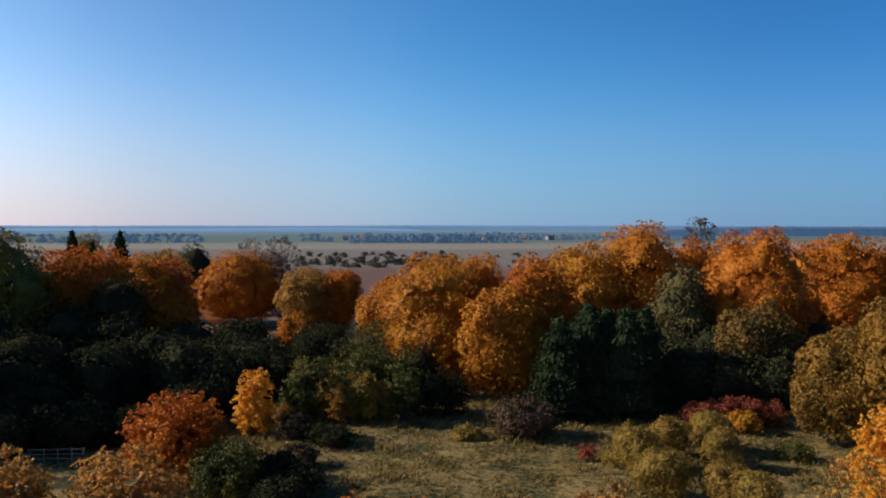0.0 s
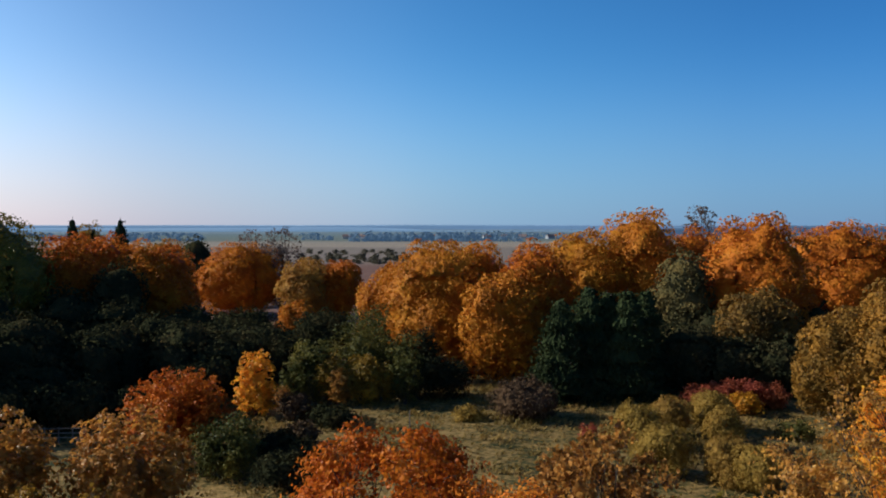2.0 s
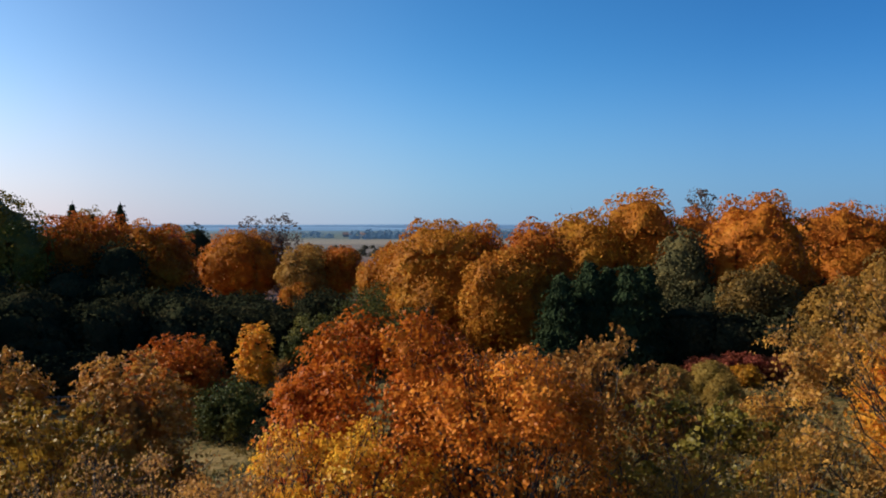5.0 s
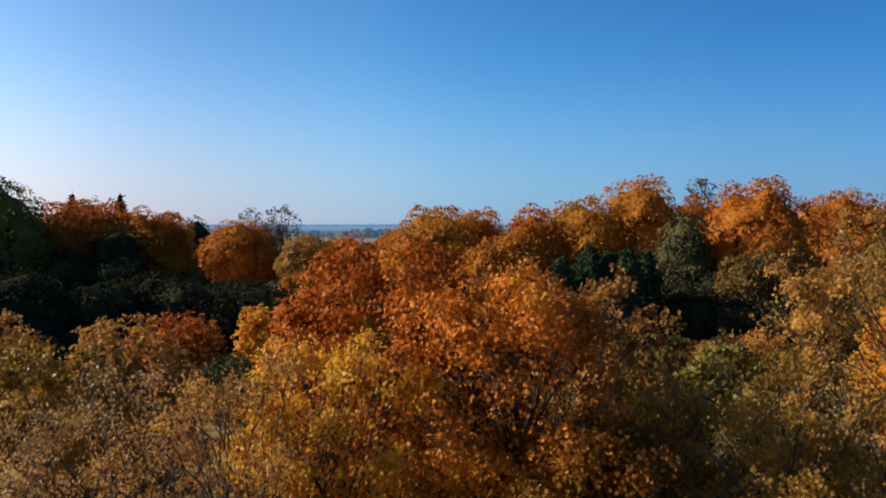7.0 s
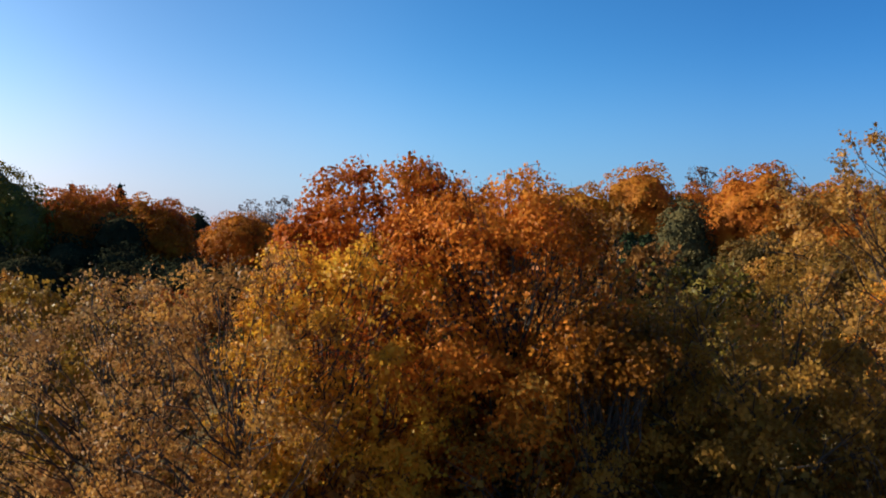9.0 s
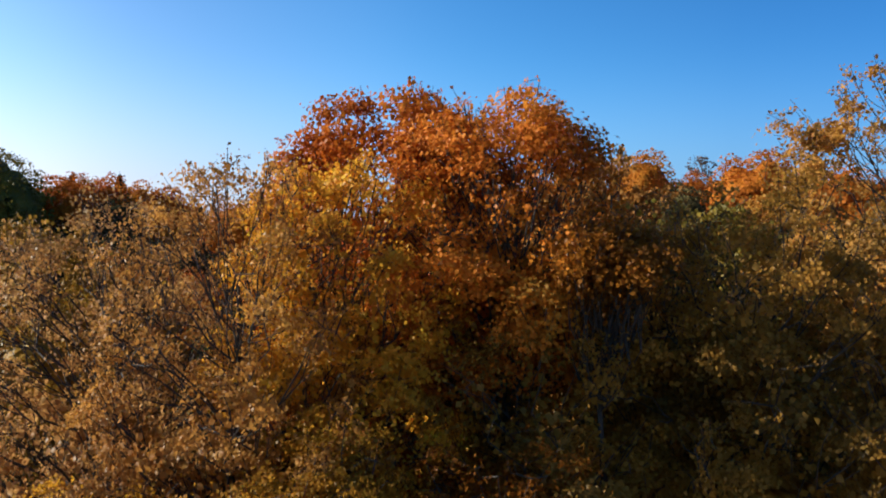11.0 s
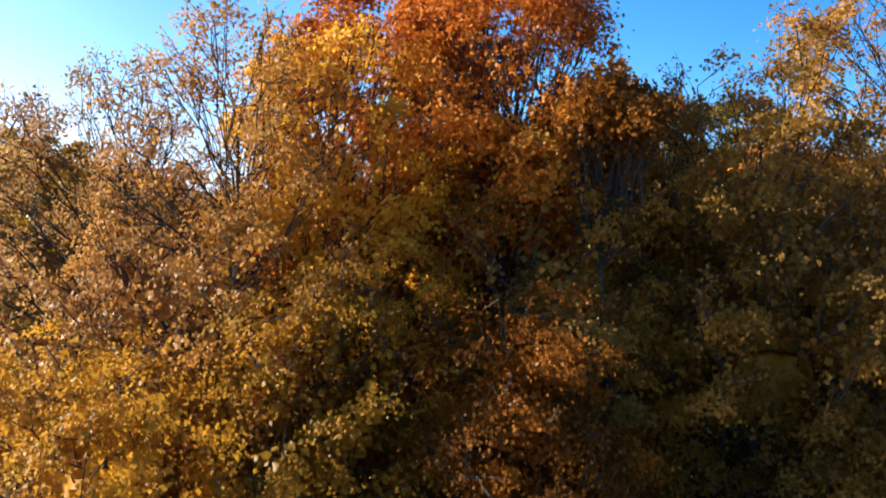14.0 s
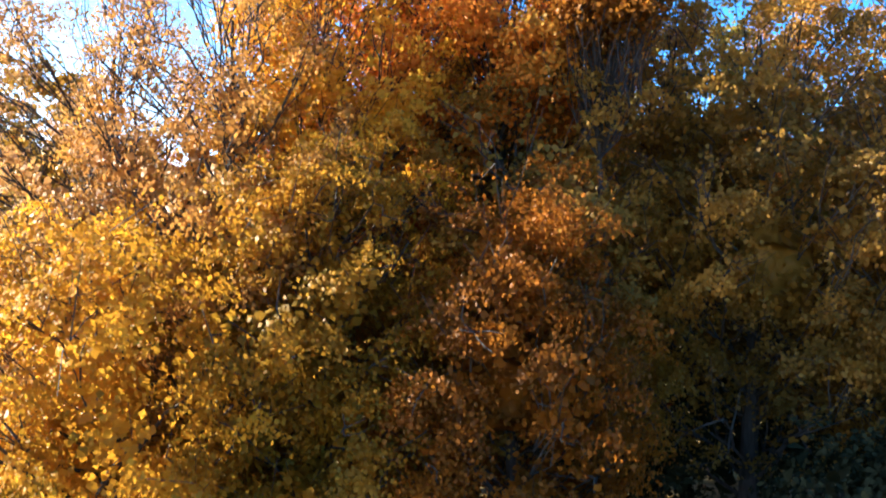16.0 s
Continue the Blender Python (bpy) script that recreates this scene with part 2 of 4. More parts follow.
def thing(name, x, y, label, category, group="", turn=0.0):
    ob = new(name)
    ob.matrix_world = pose(x, y, ground_height(x, y), 0, 0, turn)
    return tagged(ob, label=label, category=category, group=group)


def ground_height(x, y):
    d = math.hypot(x, y)
    fade = max(0.0, 1 - d / 260)
    return fade * (0.35 * math.sin(x * 0.11 + 1.3) * math.cos(y * 0.09) + 0.18 * math.sin(x * 0.31 - y * 0.23))


def unit(v):
    return v / np.maximum(np.linalg.norm(v, axis=1, keepdims=True), 1e-9)


def tube(path, radii, sides=6):
    """Rings along a path, joined: points and faces."""
    path = np.asarray(path, float)
    way = np.gradient(path, axis=0)
    way = unit(way)
    ref = np.where(np.abs(way[:, 2:3]) > 0.9, np.array([[1.0, 0, 0]]), np.array([[0, 0, 1.0]]))
    u = unit(np.cross(way, ref))
    v = np.cross(way, u)
    a = np.linspace(0, 2 * np.pi, sides, endpoint=False)
    ring = np.cos(a)[None, :, None] * u[:, None] + np.sin(a)[None, :, None] * v[:, None]
    pts = path[:, None] + ring * np.asarray(radii)[:, None, None]
    faces = []
    for i in range(len(path) - 1):
        for j in range(sides):
            faces.append((i * sides + j, i * sides + (j + 1) % sides, (i + 1) * sides + (j + 1) % sides, (i + 1) * sides + j))
    return pts.reshape(-1, 3), np.array(faces)


def joined(parts):
    vs, fs, o = [], [], 0
    for v, f in parts:
        vs.append(v)
        fs.append(f + o)
        o += len(v)
    return np.concatenate(vs), np.concatenate(fs)


def leaf_cards(rng, centres, normals, length, broad=0.85, droop=0.5, lobed=False):
    """Folded pointed leaves, one face each; lobed ones have three points."""
    n = len(centres)
    normals = unit(normals)
    along = unit(np.cross(normals, rng.normal(size=(n, 3))) + np.array([0, 0, -droop]) * rng.random((n, 1)))
    side = unit(np.cross(normals, along))
    size = length * rng.uniform(0.55, 1.3, (n, 1))
    lift = normals * size * rng.uniform(-0.05, 0.25, (n, 1))
    if lobed:
        out = [(-0.5, 0, 0), (-0.08, 0.55, 1), (0.08, 0.2, 0.3), (0.55, 0, 0), (0.08, -0.2, 0.3), (-0.08, -0.55, 1)]
    else:
        out = [(-0.5, 0, 0), (-0.06, 0.5 * broad, 1), (0.5, 0, 0), (-0.06, -0.5 * broad, 1)]
    corners = np.stack([centres + along * size * a + side * size * b + lift * c for a, b, c in out], 1)
    return corners.reshape(-1, 3), np.arange(len(out) * n).reshape(-1, len(out))


def crown_clumps(rng, h, base, rx, count, puff, low=0.42):
    """Centres and radii of the clumps of a rounded crown, with the widest part below the middle."""
    out, mid = [], base + (h - base) * low
    golden = math.pi * (3 - math.sqrt(5))
    for i in range(count):
        c = 1 - 1.9 * (i + 0.5) / count
        s = math.sqrt(max(0.0, 1 - c * c))
        a = i * golden + rng.uniform(-0.4, 0.4)
        r = puff * rx * rng.uniform(0.65, 1.3)
        reach = rng.uniform(0.92, 1.02)
        top = h - r * 0.9 - mid
        z = mid + (c * top * max(reach, 0.95) if c > 0 else c * (mid - base - r * 0.4) * reach)
        full = (s ** 0.8) * (rx - r * 0.6) * reach
        out.append((math.cos(a) * full, math.sin(a) * full, z, r))
    for i in range(count // 4):
        a, q = rng.uniform(0, 2 * math.pi), rng.uniform(0, 0.55)
        out.append((math.cos(a) * q * rx, math.sin(a) * q * rx, rng.uniform(base + 0.2 * (h - base), h - 0.3 * (h - base)), puff * rx * 1.1))
    return np.array(out)


def cube_ball(n=3):
    """A rounded cube of n by n faces a side: points on the unit ball, and faces."""
    verts, faces, at = [], [], {}

    def corner(p):
        if p not in at:
            at[p] = len(verts)
            verts.append(p)
        return at[p]

    for axis in range(3):
        for s in (0, n):
            for i in range(n):
                for j in range(n):
                    ring = [(i, j), (i + 1, j), (i + 1, j + 1), (i, j + 1)]
                    faces.append([corner(tuple(np.insert(q, axis, s).tolist())) for q in (ring if s else ring[::-1])])
    return unit(np.tan((np.array(verts) / n - 0.5) * 1.57)), np.array(faces)


BALL, SMALL_BALL = cube_ball(16), cube_ball(10)
PUFF_SIZE, FAR_LEAF = 0.34, 1.2


def mass_of_crown(rng, h, base, r, low=0.46, wide=1.0, ball=BALL):
    """The dense mass of a crown: many round domes grown together, from the top down to the grass. Points and faces."""
    v, f = ball
    mid = np.array([0, 0, base + (h - base) * low])
    up, down = h - mid[2], mid[2] - base
    golden = math.pi * (3 - math.sqrt(5))
    reach = np.full(len(v), 0.0)
    ell = 1 / np.sqrt((v[:, 0] / r) ** 2 + (v[:, 1] / r) ** 2 + (v[:, 2] / np.where(v[:, 2] > 0, up, down)) ** 2)
    count = int(34 * max(1.0, (h / (2.6 * r))))
    for i in range(count):
        c = 1 - 1.96 * (i + 0.5) / count
        flat = math.sqrt(1 - c * c) ** (1.1 if low < 0.36 and c > 0 else 0.85)
        a = i * golden + rng.uniform(-0.35, 0.35)
        dome = r * rng.uniform(0.2, 0.48)
        q = rng.uniform(0.8, 1.14)
        s = np.array([math.cos(a) * flat * (r - dome) * q, math.sin(a) * flat * (r - dome) * q,
                      c * max(0.2, (up if c > 0 else down) - dome) * (q if abs(c) < 0.8 else 1)])
        along = v @ s
        disc = dome ** 2 - (s @ s) + along ** 2
        reach = np.maximum(reach, np.where(disc > 0, along + np.sqrt(np.maximum(disc, 0)), 0))
    reach = np.maximum(reach, ell * 0.72)
    for _ in range(2):
        mean, seen = np.zeros(len(v)), np.zeros(len(v))
        for a in range(4):
            np.add.at(mean, f[:, a], reach[f].mean(1))
            np.add.at(seen, f[:, a], 1)
        reach = mean / seen
    # no crown is even: it bulges here and hangs back there
    for wave, much in ((2.0, 0.04), (3.6, 0.045), (6.5, 0.04)):
        for k in range(3):
            reach *= 1 + much * np.sin(v @ (unit(rng.normal(size=(1, 3)))[0] * wave) + rng.uniform(0, 6.28))
    reach *= (1 + rng.normal(0, 0.025, len(v)))
    out = v * reach[:, None] * np.array([wide, 1, 1]) + mid
    out[:, 2] = np.maximum(out[:, 2], base)
    return out, f


def spray_leaves(rng, clumps, leaves, per, spread, length, broad, lobed, stray, hollow=0.5, droop=0.5, rough=0.55, thin=2.0, core=0, bunch=0.5, mass=None):
    """Leaves in sprays at the twig ends, the sprays over the outside of the clumps, so that gaps stay between them."""
    if mass:
        # puffs of leaves grown close together all over the mass, like the head of a cauliflower
        body, faces = mass
        heart = (body.max(0) + body.min(0)) / 2
        quad = body[faces]
        area = np.linalg.norm(np.cross(quad[:, 2] - quad[:, 0], quad[:, 3] - quad[:, 1]), axis=1) / 2
        size = PUFF_SIZE * (np.ptp(body[:, 0]) / 2) ** 0.6
        count = int(np.clip(area.sum() / (1.15 * size ** 2), 40, 420))
        pool = quad[rng.choice(len(faces), 1400, p=area / area.sum())]
        mixed = rng.dirichlet((1, 1, 1, 1), len(pool))[:, :, None]
        pool = (pool * mixed).sum(1)
        chosen, gap = [0], np.full(len(pool), 1e9)
        while len(chosen) < count:
            gap = np.minimum(gap, ((pool - pool[chosen[-1]]) ** 2).sum(1))
            chosen.append(int(gap.argmax()))
        spots = pool[chosen]
        out = unit((spots - heart) / np.ptp(body, axis=0))
        girth = size * rng.uniform(0.55, 1.3, (count, 1))
        spots = spots - out * girth * rng.uniform(0.0, 0.9, (count, 1))
        hull = heart + (body - heart) * 0.86 * (1 + rng.normal(0, 0.03, (len(body), 1)))
        pick = rng.choice(count, int(leaves * 2.35), p=girth[:, 0] ** 2 / (girth ** 2).sum())
        d = unit(rng.normal(size=(len(pick), 3)) + out[pick] * 1.0 + np.array([0, 0, 0.35]))
        ball = np.where(rng.random((len(pick), 1)) < 0.015, rng.uniform(1.0, 1.25, (len(pick), 1)), rng.uniform(0.7, 1.04, (len(pick), 1)))
        at = spots[pick] + d * girth[pick] * ball * np.array([1, 1, 0.85])
        cards = leaf_cards(rng, at, d * 0.9 + rng.normal(0, 0.3, at.shape), length * FAR_LEAF, broad, droop)
        return joined([(hull, faces), cards])
    n = max(8, leaves // per)
    w = clumps[:, 3] ** 2 * np.where(clumps[:, 2] > thin * clumps[:, 2].max(), 0.7, 1.0)
    pick = rng.choice(len(clumps), n, p=w / w.sum())
    d = unit(rng.normal(size=(n, 3)) + np.array([0, 0, 0.35]))
    rad = clumps[pick, 3:4] * (1 - hollow * rng.random((n, 1)) ** 1.8) * rng.uniform(0.92, 1.08, (n, 1))
    rad = np.where(rng.random((n, 1)) < stray, rad * rng.uniform(1.05, 1.4, (n, 1)), rad)
    hub = clumps[pick, :3] + d * rad * np.array([1, 1, 0.88])
    at = np.repeat(np.arange(n), per)
    off = rng.normal(0, spread, (len(at), 3)) * np.array([1, 1, 0.45])
    off[:, 2] -= 0.6 * np.hypot(off[:, 0], off[:, 1])
    out = unit((hub - np.array([0, 0, clumps[:, 2].mean() * 0.8])) / np.ptp(clumps[:, :3], axis=0))
    nor = d[at] * 0.55 + out[at] * 0.4 + np.array([0, 0, 0.2]) + rng.normal(0, rough, (len(at), 3))
    outer = leaf_cards(rng, hub[at] + off, nor, length, broad, droop, lobed)
    if not core:
        return outer
    # denser bunches of leaves deep inside
    w = clumps[:, 3] ** 3 * np.where(clumps[:, 2] > thin * clumps[:, 2].max(), 0.0, 1.0)
    pick = rng.choice(len(clumps), core, p=w / w.sum())
    heart = clumps[:, :3].mean(0)
    deep = heart + (clumps[pick, :3] - heart) * rng.uniform(0.6, 1.0, (core, 1)) + rng.normal(0, 0.22, (core, 3)) * clumps[pick, 3:4]
    return joined([outer, leaf_cards(rng, deep, unit(deep - heart) + rng.normal(0, 0.4, (core, 3)), bunch, 0.9, droop)])


def tree(x, y, h, r, mat, label, base=None, name="maple_tree", category="tree", group="", seed=1, leaves=3700, length=0.28,
         count=66, puff=0.225, stray=0.02, limbs=8, twigs=0, girth=None, broad=0.95, near=False, per=4, spread=None, low=0.42, hollow=0.6, rough=0.5, wide=1.0, lobed=False, thin=2.0, core=0, bunch=0.8, solid=True, heart=0.0, droop=0.5, airy=None):
    """A tapered trunk with limbs, and a crown of separate clumps of leaves."""
    rng = np.random.default_rng(seed)
    base = h * 0.08 if base is None else base
    girth = h * 0.013 + 0.04 if girth is None else girth
    top = thing(name, x, y, label, category, group)
    clumps = crown_clumps(rng, h, base, r, count, puff, low)
    clumps[:, 0] *= wide
    lean = rng.normal(0, 0.02 * h, 2)
    k = np.linspace(0, 1, 9)
    axis = np.stack([lean[0] * k ** 2 + 0.1 * np.sin(k * 5 + seed), lean[1] * k ** 2 + 0.1 * np.cos(k * 4 + seed), k * h * 0.82 - 0.3], 1)
    girths = girth * (1 - 0.88 * k) * (1 + 0.9 * np.exp(-k * 16))
    piece("trunk", mesh_of("trunk", *tube(axis, girths, 9), BARK), top)
    fine, tips = [], []
    for j, idx in enumerate(rng.permutation(len(clumps))):
        c = clumps[idx]
        f = min(0.85, max(0.12, (c[2] - 0.7 * math.hypot(c[0], c[1]) - 0.2) / (0.82 * h)))
        root = np.array([np.interp(f, k, axis[:, a]) for a in range(3)])
        end = c[:3] + rng.normal(0, 0.15, 3) * c[3]
        gap = np.linalg.norm(end - root)
        bow = (root + end) / 2 + np.array([0, 0, 0.12 * gap]) * rng.uniform(-1.0, 0.6) + rng.normal(0, 0.12 * gap, 3)
        u = np.linspace(0, 1, 6)[:, None]
        path = root * (1 - u) ** 2 + 2 * bow * u * (1 - u) + end * u ** 2
        path[1:-1] += rng.normal(0, 0.028 * gap, (4, 3))
        thick = girth * (1 - 0.88 * f) * 0.5
        if j < limbs:
            piece("limb", mesh_of("limb", *tube(path, np.linspace(thick, thick * 0.22, 6), 6), BARK), top)
        elif near or twigs:
            fine.append(tube(path, np.linspace(thick * 0.6, 0.012 if near else 0.025, 6), 4))
        for q in range(twigs):
            d = unit(rng.normal(size=(1, 3)) + np.array([[0, 0, 0.45]]) + (c[:3] - np.array([0, 0, h * 0.4]))[None] * 0.15)[0]
            s = path[rng.integers(2, 6)]
            e = c[:3] + d * c[3] * rng.uniform(0.65, 1.1)
            mid = (s + e) / 2 + rng.normal(0, 0.24, 3) * c[3]
            if near:
                n = 15 if thin < 1 else 7
                u = rng.uniform(0.0, 1.05, (n, 1))
                tips.append(mid + (e - mid) * u + rng.normal(0, 0.07, (n, 3)))
                if thin < 1:
                    # side shoots with a few last leaves
                    for fork in range(2):
                        shoot = mid + (e - mid) * rng.uniform(0.1, 0.8)
                        end = shoot + unit(rng.normal(size=(1, 3)) + 0.9 * d[None])[0] * rng.uniform(0.2, 0.5)
                        fine.append(tube(np.stack([shoot, (shoot + end) / 2 + rng.normal(0, 0.03, 3), end]), [0.006, 0.005, 0.003], 3))
                        tips.append(shoot + (end - shoot) * rng.uniform(0.3, 1.1, (4, 1)) + rng.normal(0, 0.04, (4, 3)))
            fine.append(tube(np.stack([s, (s + mid) / 2 + rng.normal(0, 0.06, 3), mid, e]), [thick * 0.25 + 0.006, thick * 0.15 + 0.006, 0.011, 0.005], 3))
    if fine:
        piece("branchwork", mesh_of("branchwork", *joined(fine), BARK), top, kind="stuff")
    spread = length * 0.45 if spread is None else spread
    foliage = spray_leaves(rng, clumps, leaves, per, spread, length, broad, lobed, stray, hollow, droop, rough=rough, thin=thin, core=core, bunch=bunch,
                           mass=mass_of_crown(rng, h * 0.975, min(base, 0.3), r * 1.1, low, wide, BALL if leaves > 2000 else SMALL_BALL) if solid else None)
    if airy:
        # under the top of the crown few leaves are left on the boughs
        v, f = foliage
        v = v.reshape(-1, f.shape[1], 3)
        z = v[:, :, 2].mean(1)
        v = v[(z < airy[0]) | (z > airy[1]) | (rng.random(len(v)) < airy[2])]
        foliage = v.reshape(-1, 3), np.arange(v.shape[0] * v.shape[1]).reshape(-1, v.shape[1])
    if heart:
        # a solid inner mass added to block light where the leaves grow densest
        v, f = mass_of_crown(rng, h * (0.72 if thin < 1 else 1.0), base, r, low, wide, SMALL_BALL)
        mid = (v.max(0) + v.min(0)) / 2
        foliage = joined([foliage, (mid + (v - mid) * heart, f)])
    if tips:
        tips = np.concatenate(tips)
        foliage = joined([foliage, leaf_cards(rng, tips, rng.normal(size=tips.shape), length, broad, 0.8)])
    piece("crown", mesh_of("crown", *foliage, mat, smooth=True), top, kind="stuff")
    return top


def conifer(x, y, h, r, mat, label, seed=1, name="spruce_tree", group="", tiers=20, length=0.5, per=420, base=0.04, power=0.9):
    """A spruce: tiers of drooping boughs set with short needle sprays."""
    rng = np.random.default_rng(seed)
    top = thing(name, x, y, label, "tree", group)
    k = np.linspace(0, 1, 7)
    piece("trunk", mesh_of("trunk", *tube(np.stack([0 * k, 0 * k, k * h - 0.2], 1), 0.016 * h * (1 - 0.95 * k) + 0.01, 8), BARK), top)
    pos, nor, boughs = [], [], []
    for t in range(tiers):
        q = base + (0.99 - base) * t / tiers
        reach = r * (1 - q) ** power
        for b in range(9):
            a = rng.uniform(0, 2 * math.pi)
            far = reach * rng.uniform(0.7, 1.15)
            z0 = q * h + rng.uniform(-0.4, 0.4) * h / tiers
            tip = np.array([math.cos(a) * far, math.sin(a) * far, z0 - far * 0.28])
            root = np.array([0, 0, z0])
            if b < 4:
                boughs.append(tube(np.linspace(root, tip, 4), [0.05, 0.04, 0.025, 0.01], 3))
            n = max(6, int(per * far / (r * 9)))
            u = rng.random((n, 1)) ** 0.7
            p = root + (tip - root) * u + rng.normal(0, 0.12 * far + 0.05, (n, 3)) * np.array([1, 1, 0.5])
            pos.append(p)
            nor.append(rng.normal(0, 0.6, (n, 3)) + np.array([math.cos(a) * 0.5, math.sin(a) * 0.5, 0.5]))
    piece("branchwork", mesh_of("branchwork", *joined(boughs), BARK), top, kind="stuff")
    v, f = BALL
    q = np.clip((v[:, 2] + 1) / 2, 0, 1)
    wide = 0.58 * r * (1 - q * 0.97) ** power * np.clip(q * 14, 0.3, 1) * (1 + 0.16 * np.sin(q * h * 3.1) + rng.normal(0, 0.07, len(v)))
    round_ = unit(v * np.array([1, 1, 0]) + 1e-6)
    inner = np.stack([round_[:, 0] * wide, round_[:, 1] * wide, base * h + q * (0.96 - base) * h], 1)
    needles = leaf_cards(rng, np.concatenate(pos), np.concatenate(nor), length, 0.4, droop=1.2)
    piece("crown", mesh_of("crown", *joined([needles, (inner, f)]), mat), top, kind="stuff")
    return top


def bush(x, y, h, r, mat, label, seed=1, name="bush", group="", leaves=3500, length=0.28, count=14, puff=0.42, stems=6, broad=0.6, stray=0.05, per=8, solid=False):
    """A shrub: several stems from one root and a low lumpy crown down to the ground."""
    rng = np.random.default_rng(seed)
    top = thing(name, x, y, label, "bush", group)
    clumps = crown_clumps(rng, h, 0.05 * h, r, count, puff)
    for s in range(stems):
        e = clumps[rng.integers(len(clumps))][:3] * rng.uniform(0.8, 1.05)
        u = np.linspace(0, 1, 4)[:, None]
        path = np.array([0, 0, -0.1]) * (1 - u) + e * u + rng.normal(0, 0.05, (4, 3))
        piece("stem", mesh_of("stem", *tube(path, [0.05, 0.04, 0.025, 0.01], 5), BARK), top)
    v, f = spray_leaves(rng, clumps, leaves, per, length * 0.7, length, broad, False, stray, rough=0.45, core=leaves // 12, bunch=length * 2,
                        mass=mass_of_crown(rng, h, 0.0, r) if solid else None)
    v[:, 2] = np.abs(v[:, 2])
    piece("crown", mesh_of("crown", v, f, mat, smooth=True), top, kind="stuff")
    return top


# ---- ground ----
def build_ground():
    g = np.linspace(-1, 1, 161)
    reach = np.sinh(g * 5.2) / np.sinh(5.2) * 4990
    xs, ys = np.meshgrid(reach, reach)
    zs = np.array([ground_height(a, b) for a, b in zip(xs.ravel(), ys.ravel())])
    n = len(g)
    i = np.arange(n * n).reshape(n, n)
    faces = np.stack([i[:-1, :-1], i[:-1, 1:], i[1:, 1:], i[1:, :-1]], -1).reshape(-1, 4)
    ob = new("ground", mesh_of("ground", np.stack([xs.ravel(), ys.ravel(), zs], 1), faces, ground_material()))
    tagged(ob, "grassy autumn meadow running out into tan and rust fields", "ground", kind="structure")


build_ground()

# ---- distance: woods at the horizon, tree lines, a village, scrub on the plain ----
def far_wood(name, y, x0, x1, low, high, mat, label, seed, step=9.0, gaps=0.0):
    """A belt of far trees: one rough, lumpy mass with an uneven top."""
    rng = np.random.default_rng(seed)
    n = int((x1 - x0) / step)
    xs = np.linspace(x0, x1, n) + rng.normal(0, step * 0.3, n)
    wave = 0.5 + 0.5 * np.sin(xs * 0.011 + seed) * np.sin(xs * 0.0043 + 2 * seed)
    keep = wave > gaps
    xs, wave = xs[keep], wave[keep]
    n = len(xs)
    hs = low + (high - low) * wave * rng.uniform(0.8, 1.1, n)
    pts, quads = [], []
    m = 34
    for k in range(n):
        d = unit(rng.normal(size=(m, 3)))
        d[:, 2] = np.abs(d[:, 2])
        c = np.array([xs[k], y + rng.normal(0, 12), 0]) + d * np.array([step * 0.8, step, hs[k]]) * rng.uniform(0.8, 1.0, (m, 1))
        v, f = leaf_cards(rng, c, d + rng.normal(0, 0.15, (m, 3)), max(step * 0.4, hs[k] * 0.35), 0.9, 0.2)
        quads.append(f + 4 * m * k)
        pts.append(v)
    v = np.concatenate(pts)
    v[:, 2] = np.maximum(v[:, 2], -0.2)
    return tagged(new(name, mesh_of(name, v, np.concatenate(quads), mat)), label, "wood", kind="stuff")


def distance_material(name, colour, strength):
    """Far land that lit air outshines: haze painted in as colour and glow."""
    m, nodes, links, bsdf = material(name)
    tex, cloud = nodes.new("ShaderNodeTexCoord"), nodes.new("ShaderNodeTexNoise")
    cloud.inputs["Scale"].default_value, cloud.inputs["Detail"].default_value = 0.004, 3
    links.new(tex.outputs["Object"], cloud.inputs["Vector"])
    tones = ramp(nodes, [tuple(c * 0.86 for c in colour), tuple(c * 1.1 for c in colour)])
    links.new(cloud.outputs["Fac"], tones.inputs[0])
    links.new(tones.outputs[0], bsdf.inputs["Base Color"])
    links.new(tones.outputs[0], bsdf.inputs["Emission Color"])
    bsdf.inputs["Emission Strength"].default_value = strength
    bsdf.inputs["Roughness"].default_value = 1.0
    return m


def ridge(y, x0, x1, low, high, mat, seed):
    """A wooded rise far away, with sloping sides and an uneven crest."""
    rng = np.random.default_rng(seed)
    n = 420
    xs = np.linspace(x0, x1, n)
    soft = np.sin(xs * 0.0016 + seed) + 0.6 * np.sin(xs * 0.0047 + 2.1 * seed)
    ends = np.clip(np.minimum(xs - x0, x1 - xs) / 350, 0, 1) ** 0.5
    top = (low + (high - low) * (soft * 0.3 + 0.5) + rng.normal(0, 0.35, n)) * ends
    rows = [np.stack([xs, np.full(n, y - 40.0), np.full(n, -0.5)], 1), np.stack([xs, np.full(n, y - 25.0), top * 0.8], 1),
            np.stack([xs, np.full(n, y), top], 1), np.stack([xs, np.full(n, y + 40.0), np.full(n, -0.5)], 1)]
    i = np.arange(4 * n).reshape(4, n)
    faces = np.stack([i[:-1, :-1], i[:-1, 1:], i[1:, 1:], i[1:, :-1]], -1).reshape(-1, 4)
    tagged(new("backdrop", mesh_of("backdrop", np.concatenate(rows), faces, mat)), "blue hazy woods along the horizon", "backdrop", kind="structure")


